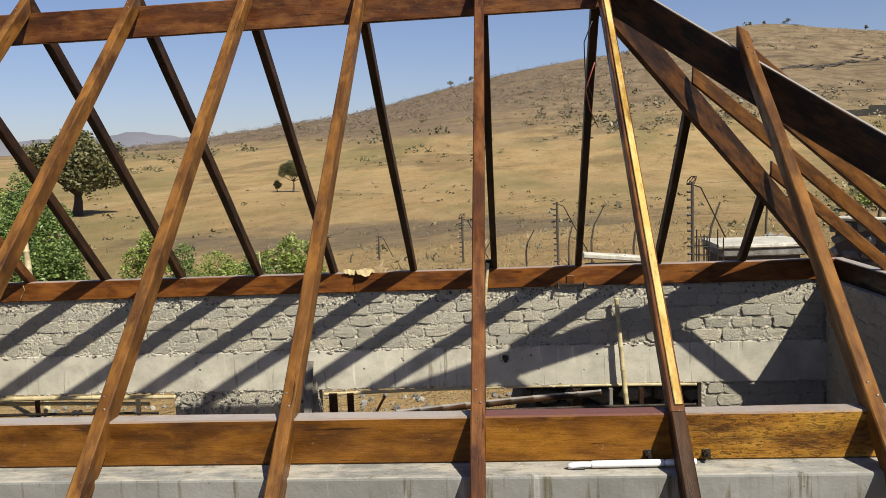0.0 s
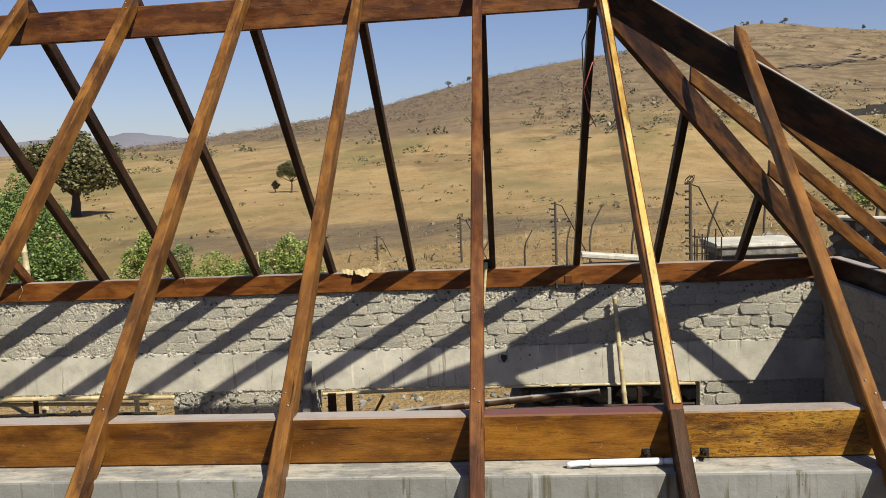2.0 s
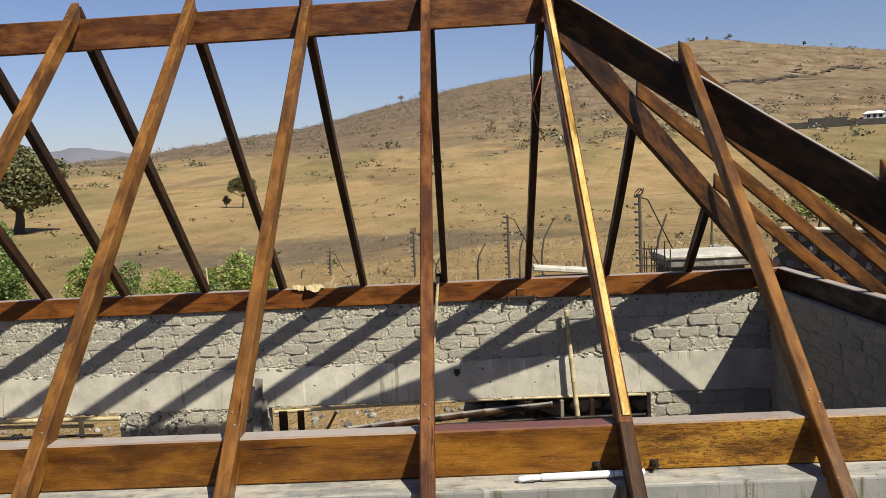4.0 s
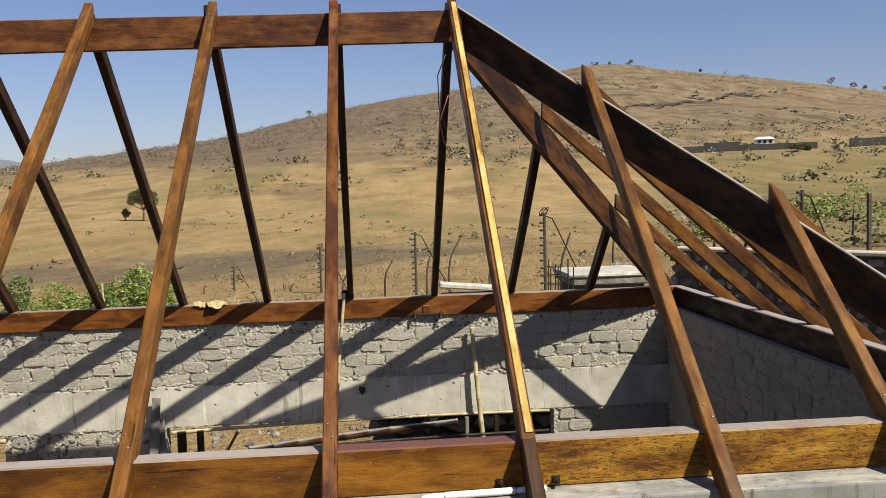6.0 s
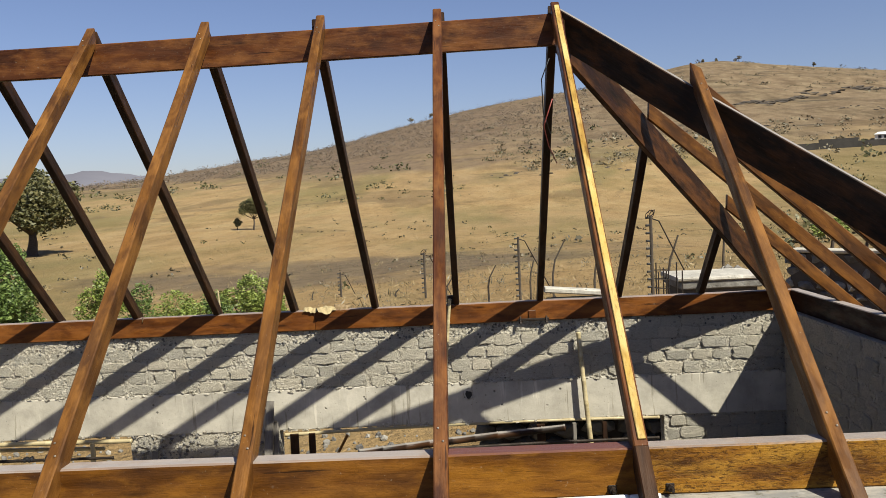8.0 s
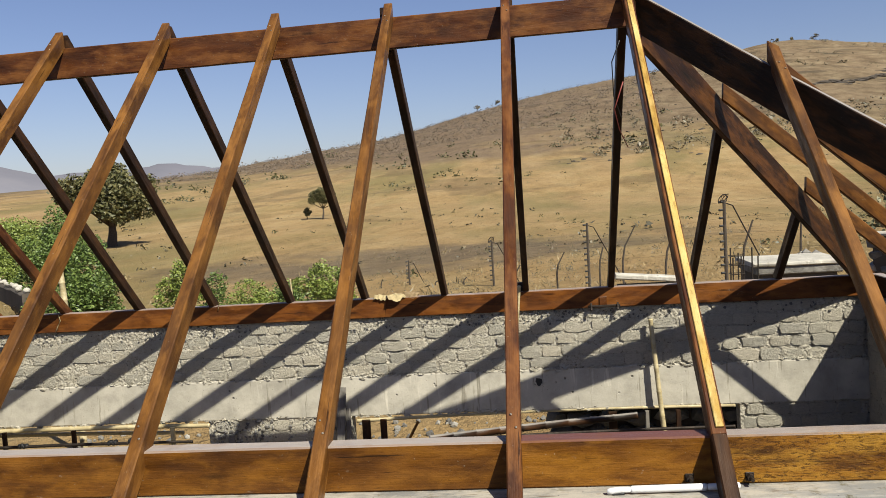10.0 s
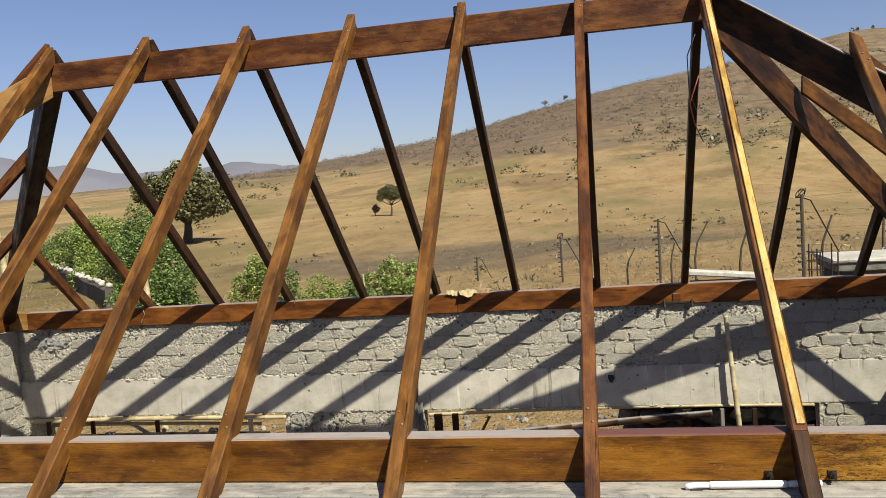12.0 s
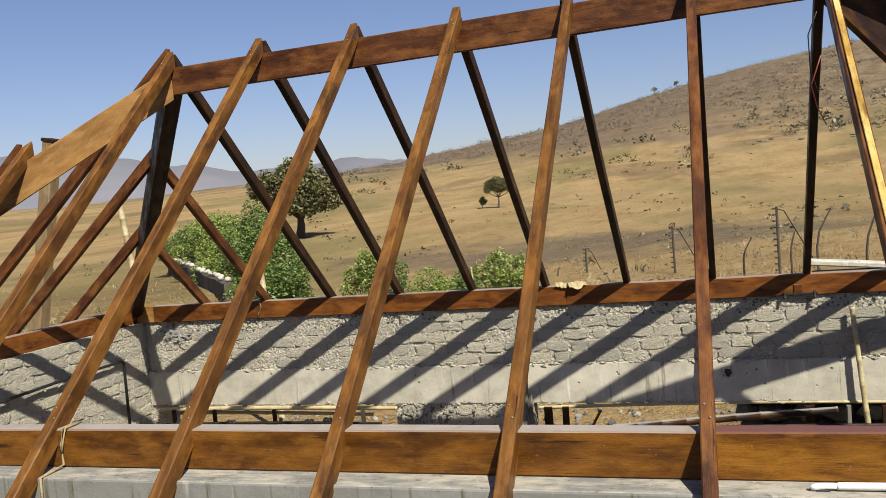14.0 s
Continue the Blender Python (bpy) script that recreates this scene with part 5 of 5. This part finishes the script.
for i, (az, r, w, el, mat, n) in enumerate(((-23.6, 27, 2.0, -3.3, LEAF_BRIGHT, 1500), (-21.6, 29, 1.7, -4.3, LEAF_DEEP, 900), (-19.6, 30, 2.4, -4.9, LEAF_BRIGHT, 1300), (-17.2, 31, 2.4, -5.2, LEAF_DEEP, 1200), (-14.9, 27, 2.0, -4.2, LEAF_BRIGHT, 2000), (-13.4, 28, 1.3, -4.5, LEAF_BRIGHT, 900))):
    b0 = on_land(az, r)
    tree("bush", b0, 0.3, 0.05, lobes_dome(w, 0.0, EYE_Z + r * math.tan(radians(el)) - b0.z, 9, 60 + i), mat, 0.05, int(n * 3.4), "bright green leafy bush growing behind the far wall", "bush", seed=70 + i, group="green bushes")
for i, (az, r, w, el, n) in enumerate(((24.2, 46, 3.0, -0.6, 700), (27.8, 44, 4.0, -0.9, 1000), (30.3, 60, 4.5, -0.2, 700), (33.0, 52, 4.0, -0.5, 800), (22.3, 42, 2.0, -2.2, 500))):
    b0 = on_land(az, r)
    tree("sparse_tree", b0, 1.4, 0.08, lobes_dome(w, 0.8, EYE_Z + r * math.tan(radians(el)) - b0.z, 8, 80 + i), LEAF_BRIGHT, 0.085, n * 2, "sparse light-green young tree beyond the boundary wall", seed=90 + i, group="sparse trees")
# trees on the crest
for i, (az, h) in enumerate(((-3.7, 9), (-2.3, 8), (-13.4, 9), (-14.6, 7), (-17.8, 6), (17.3, 8), (16.0, 5), (15.2, 5), (21.6, 5), (29.2, 10), (30.4, 8), (31.0, 6), (32.2, 11), (-22, 8), (-19.5, 6))):
    b0 = on_land(az, 880)
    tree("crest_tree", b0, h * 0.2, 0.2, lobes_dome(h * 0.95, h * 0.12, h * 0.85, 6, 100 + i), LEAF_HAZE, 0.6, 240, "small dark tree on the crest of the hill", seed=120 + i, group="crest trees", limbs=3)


def scatter(name, label, mat, count, seed, az0, az1, el0, el1, size, per, leaf, keep=lambda x, y, z: True, category="shrubs", flat=0.7, thin=0.6):
    """Many small plants over the land, as one object."""
    rng = random.Random(seed)
    bm = bmesh.new()
    verts, faces = [], []
    for _ in range(count):
        az = rng.uniform(az0, az1)
        r = math.exp(rng.uniform(math.log(el0), math.log(el1)))
        x, y = at_bearing(az, r)
        z = land(x, y)
        if not keep(x, y, z):
            continue
        s = size * rng.uniform(0.4, 1.4) * (1.0 if rng.random() < 0.85 else 1.8)
        for _ in range(per):
            c = Vector((x + rng.gauss(0, 0.5) * s, y + rng.gauss(0, 0.5) * s, z + abs(rng.gauss(0.25, 0.3)) * s))
            u = Vector((rng.gauss(0, 1), rng.gauss(0, 1), rng.gauss(0, flat))).normalized()
            w = u.cross(Vector((rng.gauss(0, 1), rng.gauss(0, 1), rng.gauss(0, 1)))).normalized()
            q = leaf * s * rng.uniform(0.6, 1.3)
            k = len(verts)
            verts += [c - u * q, c + w * q * thin, c + u * q, c - w * q * thin]
            faces.append((k, k + 1, k + 2, k + 3))
    bm.free()
    me = bpy.data.meshes.new(name)
    me.from_pydata([tuple(v) for v in verts], [], faces)
    me.materials.append(mat)
    tagged(new(name, me), label, category, kind="stuff")


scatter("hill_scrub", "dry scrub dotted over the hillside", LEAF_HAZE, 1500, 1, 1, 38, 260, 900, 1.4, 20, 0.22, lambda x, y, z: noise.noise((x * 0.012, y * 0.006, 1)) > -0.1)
scatter("crest_thicket", "grey-brown leafless thicket along the upper hill", LEAF_THICKET, 4600, 2, -28, 8, 430, 900, 1.7, 24, 0.13)
scatter("green_scrub", "dark green bushes along the foot of the hill", LEAF_OLIVE, 420, 3, -26, 34, 180, 560, 1.7, 34, 0.18, lambda x, y, z: noise.noise((x * 0.014, y * 0.01, 4)) > 0.05)
scatter("field_tufts", "tufts of dry weed over the grass field", LEAF_DRY, 900, 4, -44, 36, 60, 300, 0.32, 7, 0.4, lambda x, y, z: noise.noise((x * 0.05, y * 0.03, 2)) > 0.0, "weeds")
scatter("straw_grass", "long dry straw grass below the house", LEAF_STRAW, 3600, 5, -46, 36, 16, 100, 0.2, 9, 0.42, category="grass", flat=1.6, thin=0.09)
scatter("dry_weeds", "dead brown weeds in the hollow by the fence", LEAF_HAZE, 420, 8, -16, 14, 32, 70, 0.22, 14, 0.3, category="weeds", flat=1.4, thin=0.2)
scatter("green_weeds", "low green weeds among the dry grass", LEAF_OLIVE, 500, 6, -44, 36, 22, 120, 0.3, 12, 0.3, lambda x, y, z: noise.noise((x * 0.06, y * 0.04, 8)) > 0.15, "weeds")
scatter("road_bushes", "green bushes along the road", LEAF_OLIVE, 110, 7, 19, 40, 50, 150, 0.7, 24, 0.24, lambda x, y, z: True, "bushes")


def outcrop():
    """Dark rock ledges across the upper hill."""
    rng = random.Random(77)
    bm = bmesh.new()
    for az, el, n, w in ((18.5, 5.0, 80, 5.5), (23, 5.3, 40, 5), (16.5, 3.6, 20, 5), (26, 4.2, 24, 6), (8, 3.0, 22, 8), (12, 4.4, 16, 6), (28, 3.4, 18, 5), (6, 1.4, 16, 10)):
        for i in range(n):
            a = az + (rng.random() - 0.5) * w
            x, y, z, r = ground_at(a, el + 0.12 * math.sin(a * 2.2) + rng.gauss(0, 0.05), 60)
            s = r * rng.uniform(0.0008, 0.0026)
            m = Matrix.Translation((x, y, z + s * 0.05)) @ pose(0, 0, 0, rng.uniform(-15, 15), rng.uniform(-15, 15), -a + rng.uniform(-30, 30)) @ Matrix.Diagonal((s * rng.uniform(*((2.2, 4.2) if el > 4.9 else (1.0, 2.2))), s, s * rng.uniform(0.4, 0.7), 1))
            res = bmesh.ops.create_icosphere(bm, subdivisions=1, radius=1, matrix=m)
            for v in res["verts"]:
                v.co += Vector((rng.uniform(-1, 1), rng.uniform(-1, 1), rng.uniform(-1, 1))) * s * 0.25
    tagged(link_mesh("rock_ledges", bm, STONE_DARK), "dark weathered rock ledges on the hillside", "rocks", kind="stuff")


outcrop()

# far homestead
for i, (az, el, w) in enumerate(((27.3, 1.75, 9), (28.0, 1.8, 7), (24.3, 2.1, 4))):
    x, y, z, r = ground_at(az, el, 60)
    tree("hedge_bush", Vector((x, y, z)), 0.6, 0.12, lobes_dome(w * r / 400, 0.1, 0.42 * w * r / 400, 7, 140 + i), LEAF_OLIVE, 0.3, 900, "dark green bush by the far compound", "bush", seed=150 + i, group="compound bushes", limbs=3)
x, y, z, r = ground_at(25.4, 2.3, 60)
home = empty("white_house", "small white house with a grey roof on the far slope", "house", at=pose(x, y, z, 0, 0, -25))
k_ = r / 400
part("wall", box_bm(-4 * k_, 4 * k_, -3, 3, -1, 1.9 * k_), PAINT_WHITE, home)
bm = bmesh.new()
pts = [(-4.4 * k_, -3.4, 1.9 * k_), (4.4 * k_, -3.4, 1.9 * k_), (4.4 * k_, 3.4, 1.9 * k_), (-4.4 * k_, 3.4, 1.9 * k_), (-2.6 * k_, 0, 3.1 * k_), (2.6 * k_, 0, 3.1 * k_)]
vs = [bm.verts.new(p) for p in pts]
for q in ((0, 1, 5, 4), (1, 2, 5), (2, 3, 4, 5), (3, 0, 4), (3, 2, 1, 0)):
    bm.faces.new([vs[i] for i in q])
part("roof", bm, PAINT_WHITE, home)
for i in range(3):
    part("window", box_bm((-2.7 + 2.2 * i) * k_, (-1.5 + 2.2 * i) * k_, -3.06, -2.9, 0.2 * k_, 1.5 * k_), BLACK, home, "dark archway")
for i, (a0, a1, el, h) in enumerate(((20.4, 28.4, 1.9, 0.42), (30.2, 33.8, 1.9, 0.5), (21.8, 24.0, 2.2, 0.3))):
    p, q = ground_at(a0, el, 60), ground_at(a1, el, 60)
    hh = h / 57 * p[3]
    ob = link_mesh("compound_wall", beam_bm((Vector(q[:3]) - Vector(p[:3])).length, 0.4, hh + 1, seed=i, bow=0.1), WALL_SHADOWED)
    ob.matrix_basis = along(Vector(p[:3]) + Vector((0, 0, hh / 2 - 0.5)), Vector(q[:3]) + Vector((0, 0, hh / 2 - 0.5)))
    tagged(ob, "long compound wall painted shadow-dark below the white house", "wall", kind="structure")
